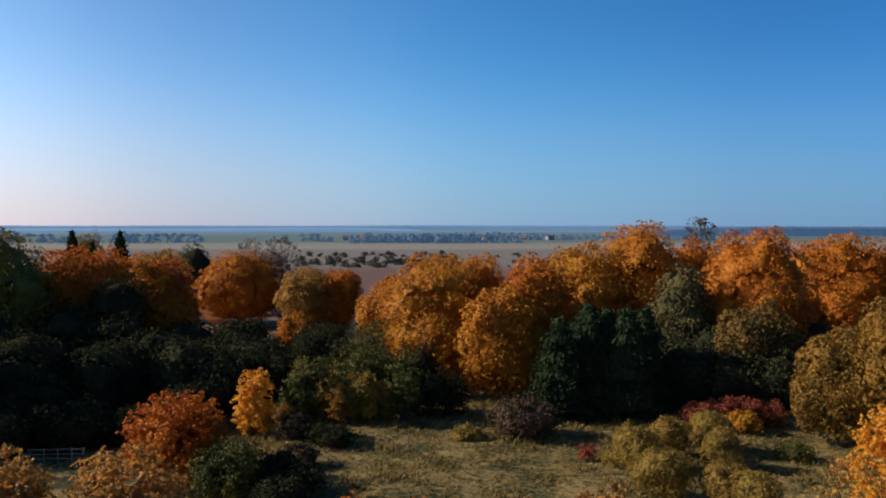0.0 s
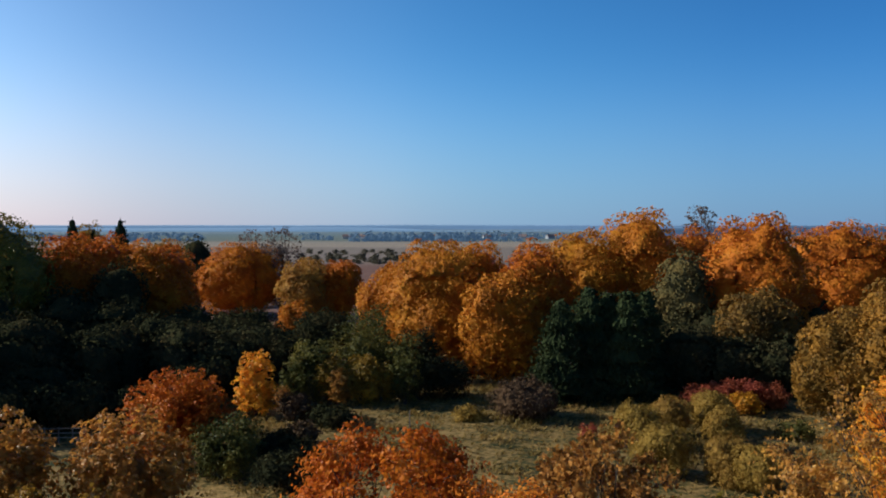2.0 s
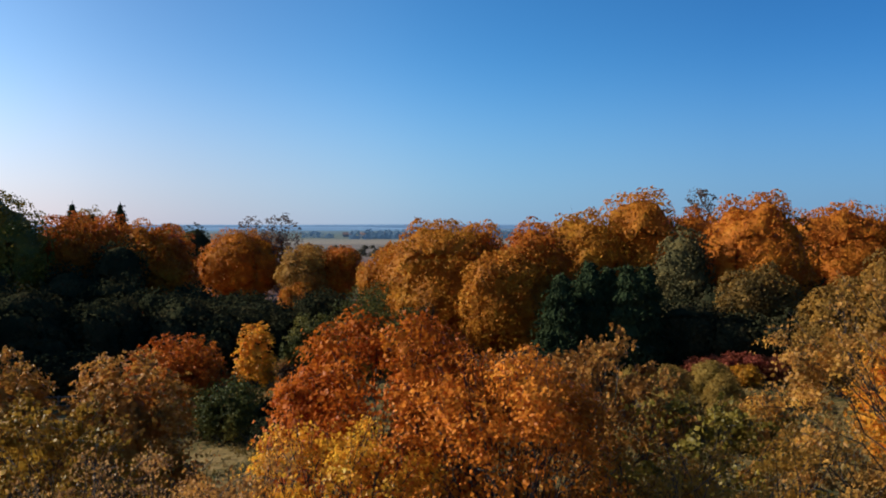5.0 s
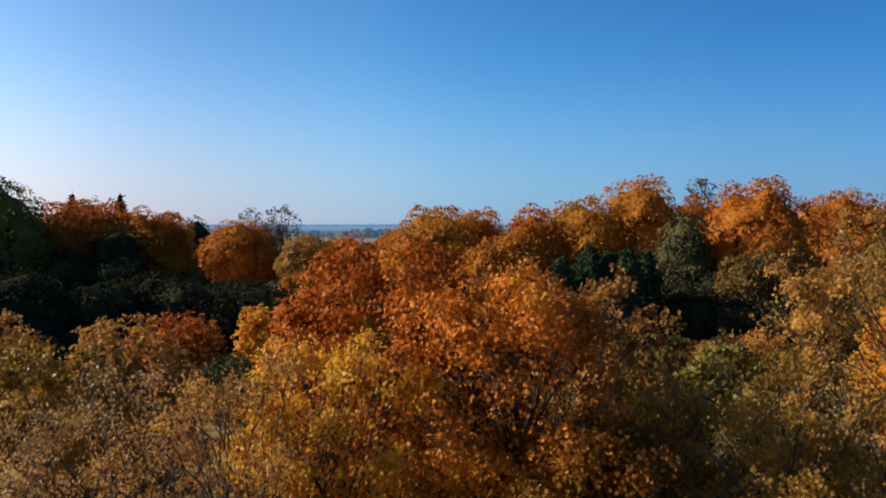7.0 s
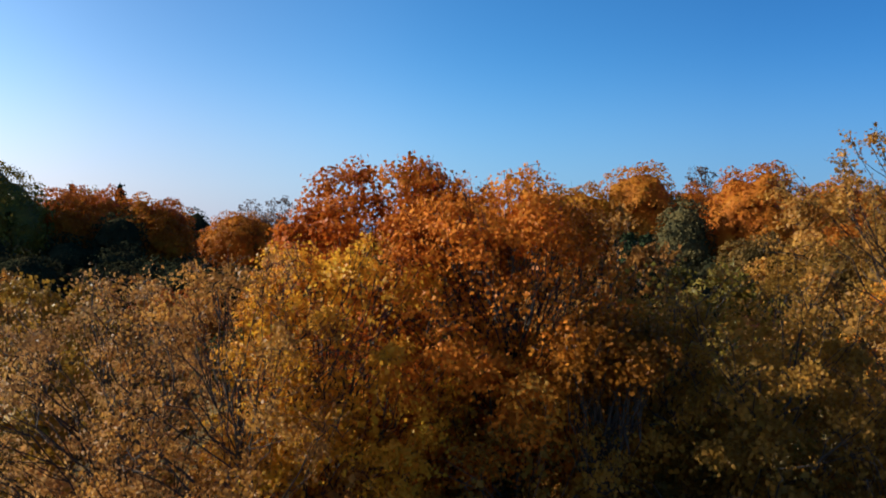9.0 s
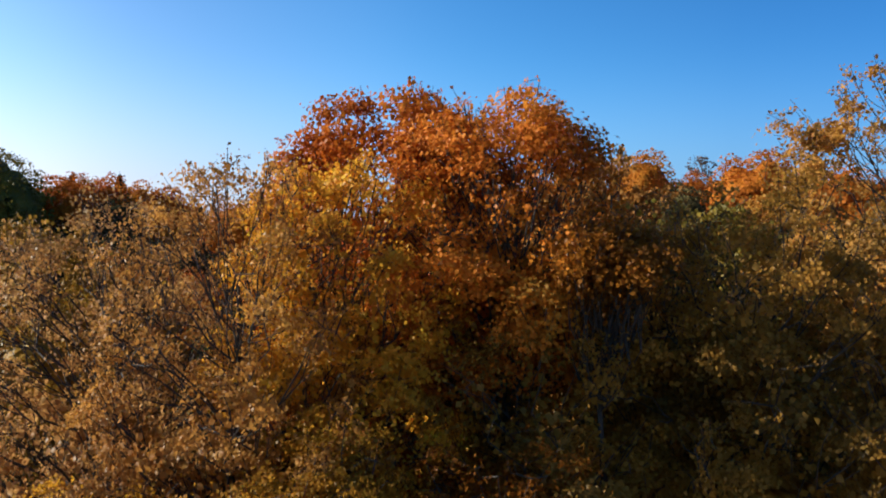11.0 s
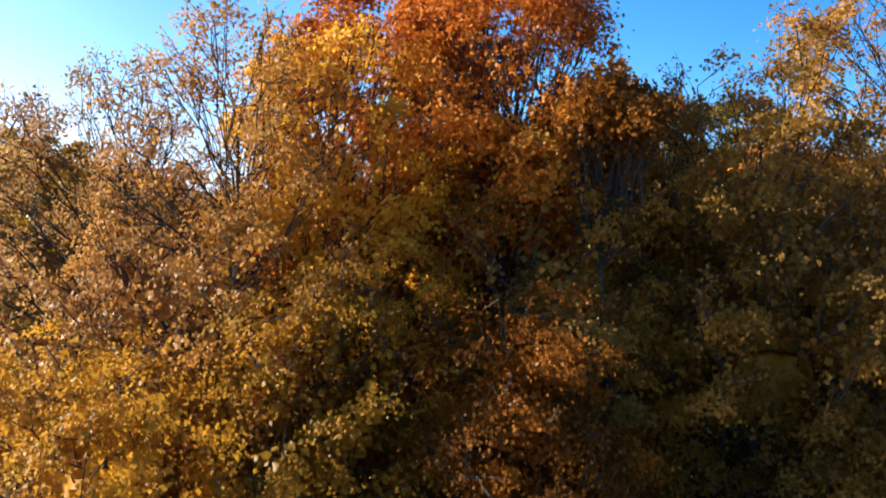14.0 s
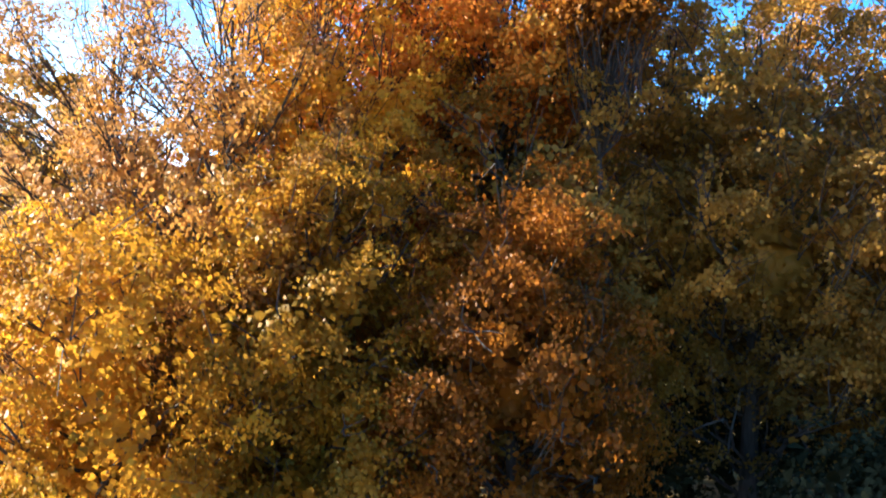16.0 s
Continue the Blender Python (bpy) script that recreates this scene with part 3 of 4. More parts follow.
# blue haze of the distance, put into colour and emission
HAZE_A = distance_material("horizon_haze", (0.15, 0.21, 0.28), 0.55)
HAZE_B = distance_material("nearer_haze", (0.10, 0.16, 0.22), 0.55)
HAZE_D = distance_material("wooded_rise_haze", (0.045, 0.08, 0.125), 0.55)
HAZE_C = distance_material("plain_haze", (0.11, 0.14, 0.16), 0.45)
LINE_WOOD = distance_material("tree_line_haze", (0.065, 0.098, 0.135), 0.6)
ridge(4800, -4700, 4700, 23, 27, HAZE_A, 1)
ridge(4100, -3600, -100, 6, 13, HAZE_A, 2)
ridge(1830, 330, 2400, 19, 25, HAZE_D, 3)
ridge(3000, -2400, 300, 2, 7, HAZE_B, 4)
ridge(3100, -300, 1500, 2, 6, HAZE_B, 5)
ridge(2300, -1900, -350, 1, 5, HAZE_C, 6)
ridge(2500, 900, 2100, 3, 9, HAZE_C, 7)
far_wood("tree_line", 1750, -1100, -250, 2, 11, LINE_WOOD, "haze-blue painted tree line beyond the fields", 6, 10, 0.35)
far_wood("tree_line", 1330, -200, 420, 4, 12, LINE_WOOD, "haze-blue painted trees round the village", 7, 7, 0.3)
far_wood("tree_line", 1100, -90, 30, 8, 14, LINE_WOOD, "dense haze-blue painted trees round the village", 17, 6)
far_wood("tree_line", 1180, -420, -150, 4, 10, LINE_WOOD, "haze-blue painted tree line beyond the fields", 8, 7, 0.4)
far_wood("tree_line", 1075, -110, 190, 7, 13, LINE_WOOD, "haze-blue painted tree line beyond the fields", 18, 7, 0.4)
far_wood("tree_line", 1080, -700, -300, 4, 12, LINE_WOOD, "haze-blue painted tree line beyond the fields", 9, 8, 0.3)

PLASTER = rough_material("pale_house_wall", [(0.26, 0.26, 0.27), (0.36, 0.36, 0.36)], 0.4, 4)
TILES = rough_material("dull_roof", [(0.14, 0.10, 0.09), (0.26, 0.18, 0.15)], 0.5, 6)


def house(x, y, wide, deep, high, turn, label):
    """A small gabled house."""
    top = thing("house", x, y, label, "house", "houses of the village", turn)
    w, d = wide / 2, deep / 2
    ridge = high + d * 0.8
    walls = [(-w, -d, 0), (w, -d, 0), (w, d, 0), (-w, d, 0), (-w, -d, high), (w, -d, high), (w, d, high), (-w, d, high), (-w, 0, ridge - 0.2), (w, 0, ridge - 0.2)]
    me = bpy.data.meshes.new("wall")
    me.from_pydata(walls, [], [(0, 1, 5, 4), (2, 3, 7, 6), (1, 2, 6, 9, 5), (3, 0, 4, 8, 7)])
    me.materials.append(PLASTER)
    piece("wall", me, top)
    e = 0.5
    for s in (-1, 1):
        pts = [(-w - e, s * (d + e), high - 0.35), (w + e, s * (d + e), high - 0.35), (w + e, 0, ridge), (-w - e, 0, ridge)]
        lid = [(a, b, c + 0.25) for a, b, c in pts]
        me = bpy.data.meshes.new("roof_slope")
        me.from_pydata(pts + lid, [], [(0, 1, 2, 3), (4, 5, 6, 7), (0, 1, 5, 4), (1, 2, 6, 5), (2, 3, 7, 6), (3, 0, 4, 7)])
        me.materials.append(TILES)
        piece("roof_slope", me, top)


for hx, hy, hw, hd, ht in [(-142, 1290, 13, 8, 8), (-120, 1300, 10, 8, -20), (-88, 1280, 16, 9, 4), (-40, 1295, 9, 7, 30), (-14, 1300, 12, 8, 0),
                           (38, 1290, 10, 8, -10), (66, 1285, 14, 9, 12), (92, 1300, 9, 7, 0), (118, 1290, 12, 8, -15), (160, 1300, 11, 8, 25)]:
    house(hx, hy, hw, hd, 3.6, ht, "small pale house with a dull roof among trees")
for hx, hy, hw in [(796, 2420, 16), (822, 2410, 12)]:
    house(hx, hy, hw, 9, 4, 5, "pale building far across the plain")

SCRUB = leaf_material("scrub_leaves", [(0.05, 0.05, 0.03), (0.10, 0.085, 0.05), (0.19, 0.14, 0.08)], see_through=0.1)
model = bush(-60, 470, 4.2, 2.6, SCRUB, "dark low scrub bush on the plain", seed=200, name="scrub_bush", group="scrub on the plain", leaves=120, length=1.2, count=9, stems=3, per=5)
rng = np.random.default_rng(5)
for k in range(190):
    yy = rng.choice([rng.normal(470, 22), rng.uniform(430, 640)])
    xx = yy * (rng.normal(-0.045, 0.05) if k % 2 else rng.uniform(-0.20, 0.16))
    q = rng.uniform(0.25, 0.9)
    copy_thing(model, pose(xx, yy, 0, 0, 0, rng.uniform(0, 360)) @ Matrix.Diagonal((q, q, q * rng.uniform(0.7, 1.2), 1)))

# ---- the row of tall trees behind the meadow ----
tree(-57.0, 109, 23.2, 7.8, TURNING, "tall dark green tree with yellowing top at the meadow's edge", name="broadleaf_tree", seed=11, leaves=4400)
tree(-52.0, 119, 17.9, 6.0, RED, "rust red maple in the dense row behind the meadow", seed=12)
tree(-47.0, 120, 17.6, 5.6, RED, "rust red maple in the dense row behind the meadow", seed=121)
tree(-42.4, 120, 17.4, 5.6, ORANGE, "rust orange maple in the dense row behind the meadow", seed=13)
tree(-39.4, 122, 16.8, 4.8, RED, "dull red maple in the dense row behind the meadow", seed=14)
tree(-49.5, 114, 15.4, 5.0, RED, "rust red maple in the dense row behind the meadow", seed=124)
tree(-38.0, 119, 14.0, 4.2, RED, "rust red maple in the dense row behind the meadow", seed=122)
tree(-61.0, 190, 16.0, 5.0, DUSKY, "brownish tree behind the dense row", name="broadleaf_tree", seed=123)
# the near-black leaf colour of these trees stands for the wood's shade
tree(-42.0, 111, 16.3, 3.6, DARK, "tree with shade-dark leaves among the rust maples", name="broadleaf_tree", seed=15, base=0.5, leaves=1050, length=0.3)
tree(-39, 104, 10.5, 5.2, DARK, "tree with shade-dark leaves below the rust maples", name="broadleaf_tree", seed=16, base=0.3, leaves=1050, length=0.3)
tree(-32, 110, 9.5, 4.6, DARK, "tree with shade-dark leaves below the rust maples", name="broadleaf_tree", seed=17, base=0.3, leaves=1050, length=0.3)
tree(-26.5, 106, 8.2, 4.2, DARK, "low tree with shade-dark leaves at the edge of the wood", name="broadleaf_tree", seed=18, base=0.3, leaves=1050, length=0.3)
# tall trees mostly outside the view, added so their shadows darken the wood
tree(-66, 112, 19.0, 7.0, DARK, "tall dark tree added to darken the wood", name="broadleaf_tree", seed=181, leaves=1050, length=0.3)
tree(-63, 96, 18.5, 7.0, DARK, "tall dark tree added to darken the wood", name="broadleaf_tree", seed=182, leaves=1050, length=0.3)
tree(-70, 82, 18.5, 7.5, DARK, "tall dark tree added to darken the wood", name="broadleaf_tree", seed=183, leaves=1050, length=0.3)
tree(-58, 84, 17.0, 6.0, DARK, "tree with shade-dark leaves at the meadow's corner", name="broadleaf_tree", seed=184, leaves=1050, length=0.3)
tree(-52, 97, 13.0, 6.0, DARK, "tree with shade-dark leaves at the meadow's corner", name="broadleaf_tree", seed=185, leaves=1050, base=0.3)
# more dark trees, most of them unseen, added to keep the wood shaded
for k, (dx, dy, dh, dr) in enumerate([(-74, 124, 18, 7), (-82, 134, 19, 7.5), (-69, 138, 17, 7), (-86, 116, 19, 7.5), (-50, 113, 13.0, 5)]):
    tree(dx, dy, dh, dr, DARK, "tall dark tree added to darken the wood", name="broadleaf_tree", seed=230 + k, leaves=1050, length=0.3)
conifer(-66, 155, 20.9, 6.5, SPRUCE, "slim dark spruce rising behind the maples", seed=19, group="spruces behind the row", power=0.8)
conifer(-62.5, 155, 18.6, 4.0, SPRUCE, "slim dark spruce rising behind the maples", seed=20, group="spruces behind the row", power=0.95)
conifer(-57.5, 155, 20.8, 7.0, SPRUCE, "slim dark spruce rising behind the maples", seed=21, group="spruces behind the row", power=0.8)
tree(-66, 160, 18.8, 4.0, WILLOW, "pale yellow tree behind the spruces", name="broadleaf_tree", seed=211, leaves=2333)
tree(-51, 158, 16.4, 5.0, BROWN, "brown tree behind the maples", name="broadleaf_tree", seed=212, leaves=2333)
tree(-58, 205, 18.0, 4.3, DARK, "round dark green tree behind the maples", name="broadleaf_tree", seed=22, leaves=1050, length=0.3)
tree(-41.0, 186, 18.9, 4.2, GREY, "grey half-bare tree with fine twigs", name="bare_tree", seed=23, leaves=2600, solid=False, length=0.35, twigs=4)
tree(-34.4, 184, 19.4, 5.2, GREY, "grey half-bare tree with fine twigs", name="bare_tree", seed=24, leaves=4500, solid=False, length=0.35, twigs=4)
tree(-42.7, 181, 17.0, 9.0, ORANGE, "broad orange maple standing free in the sun", seed=25, leaves=4400)
tree(-26.0, 168, 13.4, 5.0, BROWN, "brownish red maple beside the field", seed=26)
tree(-20.5, 170, 13.7, 4.6, ORANGE, "orange maple beside the brown field", seed=27)
tree(-23.6, 140, 6.8, 3.2, AMBER, "low amber maple in front of the row", seed=28, base=0.3)
tree(-33.0, 140, 5.6, 4.6, DARK, "tree with shade-dark leaves below the orange maple", name="broadleaf_tree", seed=29, base=0.3, leaves=1050, length=0.3)
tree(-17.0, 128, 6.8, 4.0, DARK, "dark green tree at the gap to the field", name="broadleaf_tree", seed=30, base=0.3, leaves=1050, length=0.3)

tree(-7.4, 122, 13.7, 4.6, AMBER, "orange maple at the gap to the field", seed=31, base=0.3)
tree(-0.8, 116, 17.3, 6.7, AMBER, "large amber maple in full autumn colour", seed=32, base=0.5, leaves=4400)
tree(5.0, 121, 17.1, 5.9, ORANGE, "large orange maple in full autumn colour", seed=33, base=0.5)
tree(7.4, 108, 14.4, 5.0, AMBER, "golden maple with leaves down to the grass", seed=34, base=0.3)
tree(12.0, 113, 18.1, 4.8, RED, "russet maple between golden ones", seed=35, base=0.5)
tree(19.5, 122, 21.0, 6.3, AMBER, "tall golden maple in the row", seed=36, leaves=4400)
tree(28.3, 124, 22.6, 7.1, AMBER, "tall golden maple, the highest in the row", seed=37, leaves=4400)
tree(37.5, 129, 20.6, 5.5, RED, "russet maple in the tall row", seed=38)
tree(42, 142, 23.2, 3.8, GREY, "bare grey tree top rising behind the maples", name="bare_tree", seed=39, leaves=3800, solid=False, length=0.35, twigs=6)
tree(30.0, 109, 16.4, 3.8, LIME, "grey-green lime tree, narrow and pointed", name="broadleaf_tree", seed=40, base=0.5, leaves=3000, low=0.3)
tree(40.6, 112, 21.0, 7.4, ORANGE, "broad orange maple with a domed crown", seed=41, leaves=4400, low=0.5)
tree(38, 104, 10.8, 4.8, DUSKY, "low brown tree below the domed maple", name="broadleaf_tree", seed=42, base=0.3)
# two trees whose dark leaves paint shade below the maples
tree(33.5, 106, 9.0, 4.2, DARK, "dark tree painting the shade of the maples", name="broadleaf_tree", seed=421, base=0.3, leaves=1050, length=0.3)
tree(45.5, 108, 9.0, 4.2, DARK, "dark tree painting the shade of the maples", name="broadleaf_tree", seed=422, base=0.3, leaves=1050, length=0.3)
tree(58.5, 130, 20.4, 7.6, ORANGE, "orange maple at the end of the row", seed=43, leaves=4400)
tree(70, 128, 19.8, 7.1, AMBER, "golden maple at the end of the row", seed=44)
tree(43.2, 81, 15.6, 5.8, RUSTY, "amber and olive tree at the meadow's side", seed=45, base=0.4, leaves=6500, length=0.22)
tree(38.0, 83, 11.8, 4.2, RUSTY, "lower amber and olive tree at the meadow's side", seed=48, base=0.3, leaves=5500, length=0.22)
tree(47.0, 76, 17.7, 5.9, ORANGE, "orange maple at the meadow's side", seed=46, base=0.4, leaves=4400, length=0.24)
tree(30.0, 55, 10.2, 3.9, HONEY, "yellow maple at the meadow's side", seed=47, base=0.4, leaves=12000, length=0.2, solid=False, per=6, core=2500, bunch=0.5, heart=0.42, count=80)

for k, (sx, sy, sh, sr) in enumerate([(12.6, 93, 11.4, 4.2), (16.0, 95, 12.6, 4.6), (20.0, 94, 12.4, 4.6), (23.0, 98, 12.0, 3.6)]):
    conifer(sx, sy, sh, sr, SPRUCE, "dark green spruce in a dense clump beside the meadow", seed=50 + k, group="spruces beside the meadow", per=560, power=0.5)
for k, (sx, sy, sh, sr) in enumerate([(14.0, 99, 9.5, 3.4), (18.2, 96, 12.0, 3.6), (20.2, 99, 10.0, 3.4)]):
    conifer(sx, sy, sh, sr, SPRUCE, "dark green spruce in a dense clump beside the meadow", seed=56 + k, group="spruces beside the meadow", per=420, power=0.5)
# dark trees that paint the black shade under the tall maples
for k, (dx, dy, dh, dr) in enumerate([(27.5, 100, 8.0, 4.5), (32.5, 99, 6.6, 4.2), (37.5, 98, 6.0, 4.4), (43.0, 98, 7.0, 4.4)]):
    tree(dx, dy, dh, dr, DARK, "low dark tree painting the shade of the tall maples", name="broadleaf_tree", seed=240 + k, base=0.1, leaves=1050, length=0.3)
# dark filler behind the fence, painting the shade on the ground there
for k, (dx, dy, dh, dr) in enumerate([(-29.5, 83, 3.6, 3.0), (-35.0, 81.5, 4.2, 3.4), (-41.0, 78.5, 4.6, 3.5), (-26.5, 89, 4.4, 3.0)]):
    tree(dx, dy, dh, dr, DARK, "low dark tree painting the shade behind the fence", name="broadleaf_tree", seed=260 + k, base=0.1, leaves=1500, length=0.26)
# dark filler trees painting the shade in the meadow's corner
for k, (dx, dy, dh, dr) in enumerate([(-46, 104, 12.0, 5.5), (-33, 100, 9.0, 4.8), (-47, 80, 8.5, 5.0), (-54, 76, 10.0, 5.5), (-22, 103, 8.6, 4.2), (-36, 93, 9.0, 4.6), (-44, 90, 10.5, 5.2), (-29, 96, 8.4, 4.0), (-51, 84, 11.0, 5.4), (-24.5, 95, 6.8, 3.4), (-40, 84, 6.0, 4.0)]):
    tree(dx, dy, dh, dr, DARK, "low dark tree painting the shaded corner of the meadow", name="broadleaf_tree", seed=220 + k, base=0.1, leaves=1050, length=0.3)

# ---- the thicket and the meadow ----
bush(-13.8, 93, 7.6, 2.4, GREEN, "green young tree in the thicket", name="young_tree", seed=60, leaves=5000)
bush(-10.0, 97, 8.8, 3.4, GREEN, "green young tree in the thicket", name="young_tree", seed=61, leaves=5000)
bush(-8.6, 92, 5.6, 2.0, OLIVE, "olive young tree in the thicket", name="young_tree", seed=62, leaves=5000)
bush(-5.0, 96, 7.6, 3.2, GREEN, "green young tree in the thicket", name="young_tree", seed=63, leaves=5000)
bush(-2.5, 95, 5.8, 3.0, DARK, "dark green bush in the thicket", seed=64)
bush(0.6, 97, 4.6, 2.6, DARK, "dark green bush in the thicket", seed=65)
bush(-17.5, 98, 7.6, 3.2, DARK, "dark bush in the thicket", seed=66)
bush(-21.5, 97, 7.2, 3.2, DARK, "dark bush in the thicket", seed=67)
bush(-15.5, 106, 9.2, 3.4, DARK, "dark slender tree in the thicket", name="young_tree", seed=68, leaves=5000)
bush(-9.0, 108, 10.0, 3.6, GREEN, "green slender tree in the thicket", name="young_tree", seed=681, leaves=5000)
bush(-3.0, 106, 7.5, 3.0, DARK, "dark bush below the amber maple", seed=682, leaves=4000)
tree(-18.6, 86, 7.0, 2.1, HONEY, "small yellow maple at the meadow's corner", seed=69, base=0.2, low=0.33, leaves=5500, length=0.24, solid=False, count=34, puff=0.34, per=8, core=500, bunch=0.45)
tree(-21.4, 70, 8.0, 4.4, RED, "small maple turning red and orange", seed=70, base=0.3, leaves=12000, length=0.22, solid=False, per=6, core=2500, bunch=0.45, heart=0.42, count=80)
bush(-16.4, 66, 5.4, 2.7, GREEN, "dark green elder bush beside the small maple", seed=71, leaves=8000, length=0.22)
bush(-11.6, 67, 2.8, 2.4, DARK, "dark bush beside the meadow", seed=72)
tree(-21.2, 41, 10.6, 3.0, MIXED, "olive and gold tree before the wood", name="broadleaf_tree", seed=73, base=0.6, leaves=12000, length=0.18, solid=False, per=6, core=2500, bunch=0.45, heart=0.42, count=80)
tree(-15.3, 42, 10.5, 3.5, MIXED, "olive and gold tree before the wood", name="broadleaf_tree", seed=74, base=0.6, leaves=14000, length=0.18, solid=False, per=6, core=2500, bunch=0.45, heart=0.42, count=80)
bush(8.2, 86, 3.4, 3.6, TWIG, "dark brown bare-twigged bush on the meadow", seed=75, solid=True, leaves=2600, length=0.2)
bush(-13.6, 71, 2.6, 2.0, DARK, "dark bush at the shaded side of the meadow", seed=320, leaves=2500)
bush(-12.4, 75, 2.2, 1.8, TWIG, "low brown bush at the side of the meadow", seed=321, leaves=2000)
bush(-11.6, 62, 2.8, 2.2, DARK, "dark bush at the shaded side of the meadow", seed=322, leaves=2500)
bush(-10.5, 82, 2.2, 2.2, DARK, "low dark bush on the meadow", seed=76, leaves=2500)
bush(-14.5, 84, 3.0, 1.8, TWIG, "low brown bush on the meadow", seed=77, leaves=2500)
bush(2.5, 84, 1.6, 1.4, WILLOW, "low dry bush on the meadow", seed=78, leaves=1500)
for k, (bx, by, bh, br) in enumerate([(26.6, 89.5, 2.9, 1.8), (29.0, 90, 3.1, 1.9), (31.6, 90, 3.1, 1.9), (34.0, 90, 2.8, 1.7)]):
    bush(bx, by, bh, br, CRIMSON, "crimson dogwood bush at the meadow's far side", seed=80 + k, group="crimson bushes", name="dogwood_bush")
bush(30.4, 87, 2.3, 1.5, YELLOW, "small bright yellow bush before the crimson ones", seed=85)
for k, (bx, by, bh, br) in enumerate([(17.0, 66, 4.0, 2.2), (21.3, 64, 3.7, 2.0), (24.4, 75, 3.2, 1.7), (24.7, 80, 3.7, 2.0), (16.6, 73, 3.8, 2.2), (20.3, 78, 3.4, 1.8), (22.6, 62, 3.4, 1.8)]):
    bush(bx, by, bh, br, WILLOW, "round olive willow bush on the meadow", seed=90 + k, group="round willow bushes", name="willow_bush", leaves=2000, length=0.18, count=40, puff=0.24, broad=0.45, stray=0.01, solid=True)


for k, (tx, ty, th, tr, tm, tw) in enumerate([(-12.0, 92, 6.0, 1.6, OLIVE, "olive"), (-6.6, 92, 5.0, 1.5, OLIVE, "olive"), (-11.0, 90.5, 4.2, 1.0, BROWN, "russet"),
                                              (-4.0, 92, 6.0, 1.8, GREEN, "green"), (-15.8, 92, 5.0, 1.6, GREEN, "green"), (-7.4, 99, 9.2, 1.9, GREEN, "green")]):
    bush(tx, ty, th, tr, tm, tw + " sapling at the edge of the thicket", seed=300 + k, name="sapling", leaves=2200, length=0.22, count=20, puff=0.36)
bush(-16.8, 90, 2.6, 1.0, STRAW, "pale straw-coloured bush beside the thicket", seed=310, leaves=1400, length=0.2)
bush(13.0, 77, 1.6, 0.9, CRIMSON, "small crimson bush in the grass", seed=311, leaves=900, length=0.18)
bush(15.0, 75, 1.5, 1.4, WILLOW, "low tan bush in the grass", seed=312, leaves=1500, length=0.16)
bush(17.0, 71, 1.3, 1.6, WILLOW, "low tan bush in the grass", seed=313, leaves=1500, length=0.16)
bush(32.0, 78, 1.8, 1.8, GREEN, "low green bush in the grass", seed=314, leaves=2200, length=0.2)

WOOD = rough_material("weathered_wood", [(0.06, 0.05, 0.042), (0.14, 0.115, 0.09), (0.22, 0.18, 0.14)], 2.0, 18, bump=0.5, depth=0.01, stretch=(1, 1, 0.2))


def beam(name, parent, a, c, r):
    path = np.linspace(np.array(a, float), np.array(c, float), 3)
    v, f = tube(path, [r, r * 0.96, r * 0.92], 6)
    me = bpy.data.meshes.new(name)
    me.from_pydata(v.tolist(), [], f.tolist() + [list(range(5, -1, -1)), list(range(12, 18))])
    me.materials.append(WOOD)
    return piece(name, me, parent)


fence = thing("wooden_fence", -34, 76, "low weathered wooden fence in the shade", "fence", turn=4)
for fx in (-2.2, -1.0, 0.2, 1.4, 2.4):
    beam("post", fence, (fx, 0, -0.3), (fx, 0, 1.45), 0.07)
for fz in (0.55, 0.95, 1.35):
    beam("rail", fence, (-2.4, -0.1, fz), (2.6, -0.1, fz), 0.05)
for px, py, ph, pw in ((9.6, 84, 1.7, "pale weathered post standing in the grass"), (-3.1, 80, 1.9, "thin wooden stake standing in the grass")):
    stake = thing("wooden_post", px, py, pw, "post")
    beam("shaft", stake, (0, 0, -0.3), (0.03, 0, ph), 0.07)

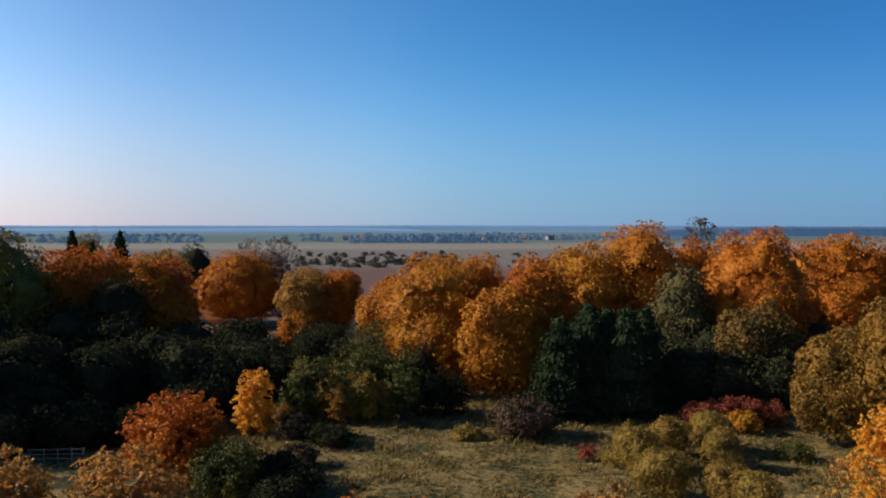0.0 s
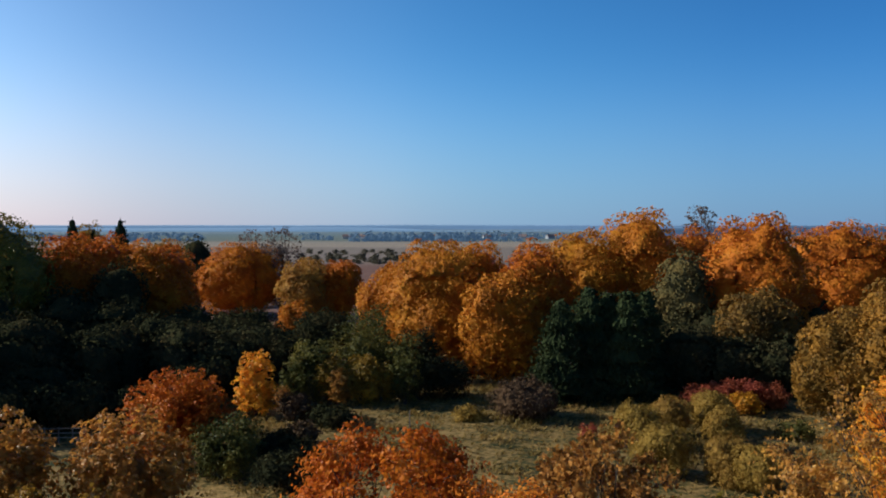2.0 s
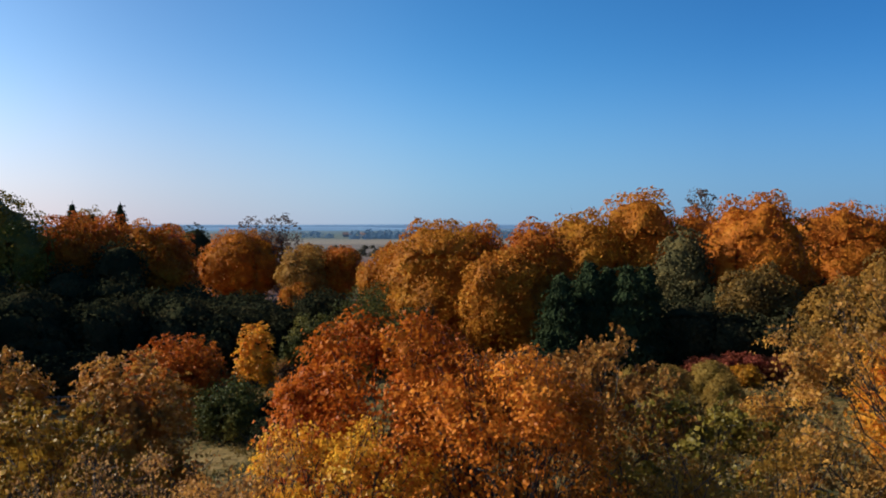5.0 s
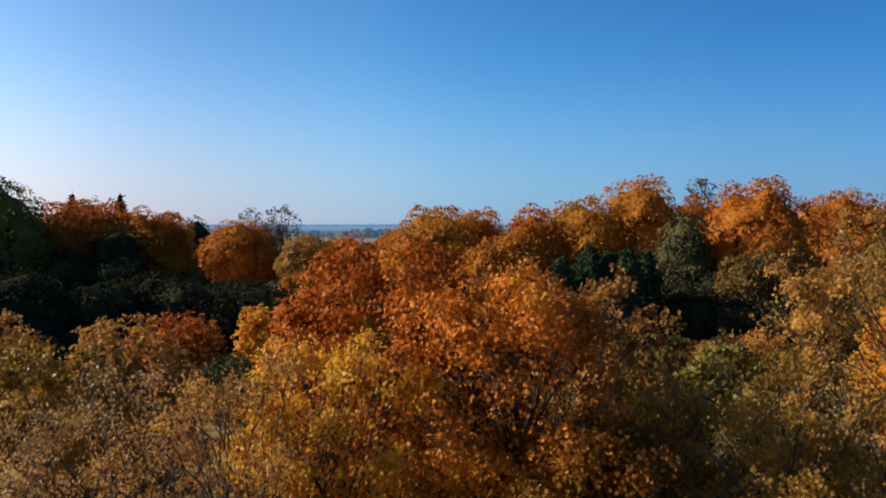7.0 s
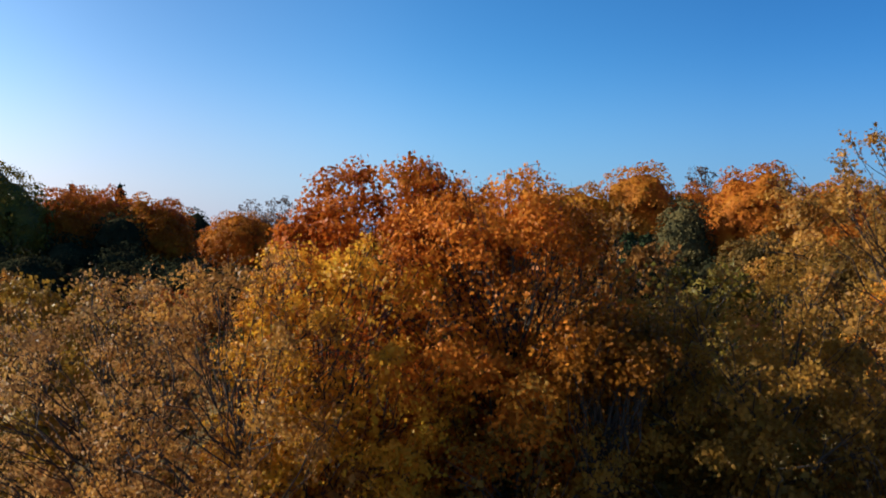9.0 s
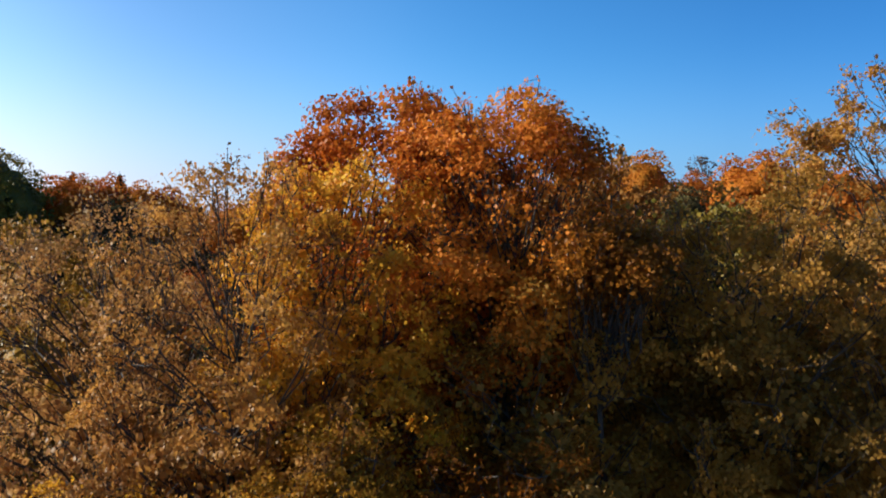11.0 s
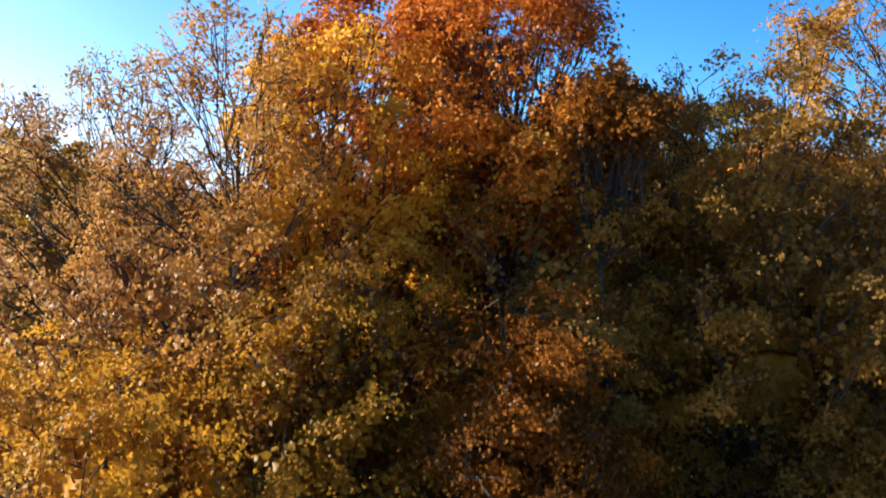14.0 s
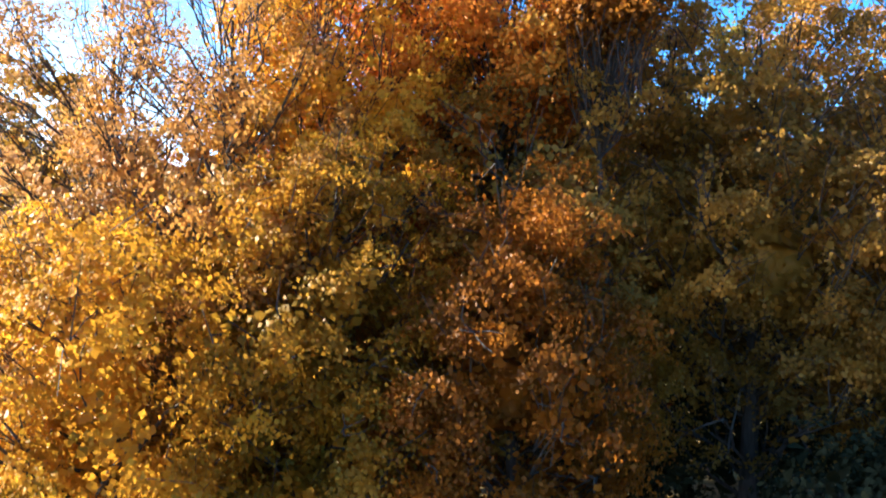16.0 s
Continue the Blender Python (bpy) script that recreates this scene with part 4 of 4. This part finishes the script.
# ---- grass of the meadow ----
def tufts():
    """Dry tufts over the open meadow, thick and thin by patches."""
    rng = np.random.default_rng(8)
    n = 21000
    y = rng.uniform(52, 104, n)
    x = rng.uniform(-30, 36, n)
    patch = np.sin(x * 0.35 + np.sin(y * 0.22) * 2) * np.sin(y * 0.31 + np.cos(x * 0.17) * 2) + 0.4 * np.sin(x * 1.1 + y * 0.7)
    keep = rng.random(n) < 0.35 + 0.5 * (patch > 0)
    x, y, patch = x[keep], y[keep], patch[keep]
    n = len(x)
    z = np.array([ground_height(a, b) for a, b in zip(x, y)])
    tall = rng.uniform(0.12, 0.42, n) * (1 + 0.7 * np.clip(patch, -0.5, 1))
    v = np.empty((n, 3, 4, 3))
    for q in range(3):
        a = rng.uniform(0, 2 * np.pi, n)
        wide = rng.uniform(0.04, 0.10, n)
        lx, ly = rng.normal(0.08, 0.16, n), rng.normal(0, 0.16, n)
        v[:, q, 0] = np.stack([x - np.cos(a) * wide, y - np.sin(a) * wide, z - 0.02], 1)
        v[:, q, 1] = np.stack([x + np.cos(a) * wide, y + np.sin(a) * wide, z - 0.02], 1)
        v[:, q, 2] = np.stack([x + lx + np.cos(a) * wide * 0.5, y + ly + np.sin(a) * wide * 0.5, z + tall * 0.8], 1)
        v[:, q, 3] = np.stack([x + lx * 1.3 - np.cos(a) * wide * 0.4, y + ly * 1.3 - np.sin(a) * wide * 0.4, z + tall], 1)
    ob = new("grass", mesh_of("grass", v.reshape(-1, 3), np.arange(12 * n).reshape(-1, 4), GRASS))
    tagged(ob, "dry tan and green grass tufts on the meadow", "grass", kind="stuff")


tufts()

# ---- the near trees that the drone sinks behind ----
NEAR = dict(near=True, count=104, puff=0.195, per=140, spread=0.19, stray=0.03, hollow=0.62, rough=0.32, droop=1.2, core=5000, bunch=0.15, solid=False)
NEAR_LOW = NEAR | dict(count=46, puff=0.32, stray=0.06)
tree(-1.2, 20.6, 14.3, 3.4, SCARLET, "tall maple with deep red-orange crown", seed=101, base=2.0, leaves=84000, length=0.12, broad=0.82, limbs=14, twigs=3, low=0.52, airy=(8.8, 11.2, 0.3), **(NEAR | dict(core=8000, per=30, rough=0.2, stray=0.012, hollow=0.7)))
tree(-1.9, 17.0, 12.4, 2.7, HONEY, "amber maple with a dense crown", seed=117, base=1.6, leaves=54000, length=0.086, broad=0.82, limbs=14, twigs=5, low=0.55, airy=(7.6, 10.4, 0.8), **NEAR)
tree(1.15, 17.8, 13.7, 2.7, FLAME, "tall maple with bright orange crown", seed=102, base=7.0, leaves=58000, length=0.092, broad=0.82, limbs=14, twigs=4, low=0.5, airy=(10.3, 11.8, 0.25), **(NEAR | dict(core=2500, per=60, rough=0.24, stray=0.015)))
tree(3.0, 15.9, 11.2, 1.15, EMBER, "slim orange maple beside the tall one", seed=125, base=9.5, leaves=7000, length=0.1, broad=0.82, limbs=8, twigs=4, **NEAR_LOW)
tree(1.6, 16.4, 10.3, 2.9, SHADY, "olive brown maple in the shade of the taller ones", seed=120, base=1.0, leaves=34000, length=0.088, broad=0.82, heart=0.25, limbs=10, twigs=5, **NEAR_LOW)
tree(-3.6, 15.4, 12.2, 2.9, STRAW, "thin-crowned tree with brown and gold leaves", name="broadleaf_tree", seed=103, base=1.0, heart=0.25, airy=(8.0, 10.4, 0.75), leaves=30000, length=0.08, broad=0.65, limbs=16, twigs=5, thin=0.72, **(NEAR | dict(core=5000)))
tree(-6.8, 17.2, 11.9, 3.4, PINKISH, "half-bare tree with pinkish brown leaves", name="broadleaf_tree", seed=104, base=1.0, heart=0.25, leaves=38000, length=0.08, broad=0.65, limbs=16, twigs=5, thin=0.72, **(NEAR | dict(core=5000)))
tree(-11.8, 25.0, 11.5, 4.2, OLIVE, "olive gold tree with a dense crown", name="broadleaf_tree", seed=105, base=1.5, leaves=32000, length=0.16, broad=0.82, heart=0.25, limbs=10, twigs=3, **NEAR)
tree(-5.1, 13.2, 7.1, 3.2, YELLOW, "small bright yellow maple", seed=106, base=0.1, leaves=58000, length=0.078, broad=0.8, heart=0.25, limbs=10, twigs=4, **NEAR_LOW)
tree(-1.9, 13.6, 7.75, 2.15, OCHRE, "small olive and ochre maple under the tall ones", seed=112, base=0.2, leaves=46000, length=0.076, broad=0.8, heart=0.25, limbs=10, twigs=4, **NEAR_LOW)
tree(1.05, 13.75, 7.7, 2.35, EMBER, "small dull orange maple under the tall ones", seed=107, base=0.3, leaves=42000, length=0.076, broad=0.8, heart=0.25, limbs=10, twigs=4, **NEAR_LOW)
tree(7.0, 23.0, 12.2, 3.8, TURNING, "green maple just starting to turn", seed=108, base=1.0, leaves=24000, length=0.155, broad=0.82, heart=0.25, limbs=10, twigs=4, **NEAR)
tree(4.8, 25.5, 13.2, 3.2, BROWN, "thin brown tree top behind the maples", name="broadleaf_tree", seed=109, base=2.0, leaves=20000, length=0.15, limbs=10, twigs=6, thin=0.75, **NEAR)
tree(11.7, 21.0, 15.5, 4.8, MIXED, "tall thin-crowned maple in amber and olive", seed=110, base=1.5, leaves=56000, length=0.105, broad=0.8, limbs=14, twigs=5, thin=0.86, **NEAR)
tree(4.5, 18.6, 12.0, 1.9, SHADY, "thin brown tree top between the maples", name="broadleaf_tree", seed=126, base=3.0, leaves=14000, length=0.084, broad=0.8, limbs=10, twigs=5, thin=0.8, **NEAR_LOW)
tree(6.1, 16.9, 12.7, 3.2, SHADY, "olive brown tree with a thin top", name="broadleaf_tree", seed=111, base=1.4, thin=0.85, leaves=42000, length=0.084, broad=0.8, heart=0.25, limbs=10, twigs=5, **NEAR_LOW)
tree(8.6, 15.7, 10.2, 2.4, SHADY, "olive brown tree under the tall maple", name="broadleaf_tree", seed=113, base=1.6, leaves=28000, length=0.09, broad=0.8, heart=0.25, limbs=10, twigs=5, **NEAR_LOW)
# dark bushes added to paint the deep shade under the near maples
bush(8.0, 19.5, 4.2, 3.0, DARK, "dark bush added to paint the shade under the maples", seed=114, leaves=6000, length=0.2)
bush(6.6, 12.8, 3.7, 2.0, DARK, "dark bush added to paint the shade under the maples", seed=118, leaves=6000, length=0.14)
bush(9.6, 14.0, 3.9, 2.4, DARK, "dark bush added to paint the shade under the maples", seed=119, leaves=6000, length=0.14)
bush(12.5, 18.5, 4.0, 2.8, DARK, "dark bush added to paint the shade under the maples", seed=115, leaves=5000, length=0.2)
bush(3.6, 19.0, 3.6, 2.4, DARK, "dark bush added to paint the shade under the maples", seed=116, leaves=4000, length=0.2)
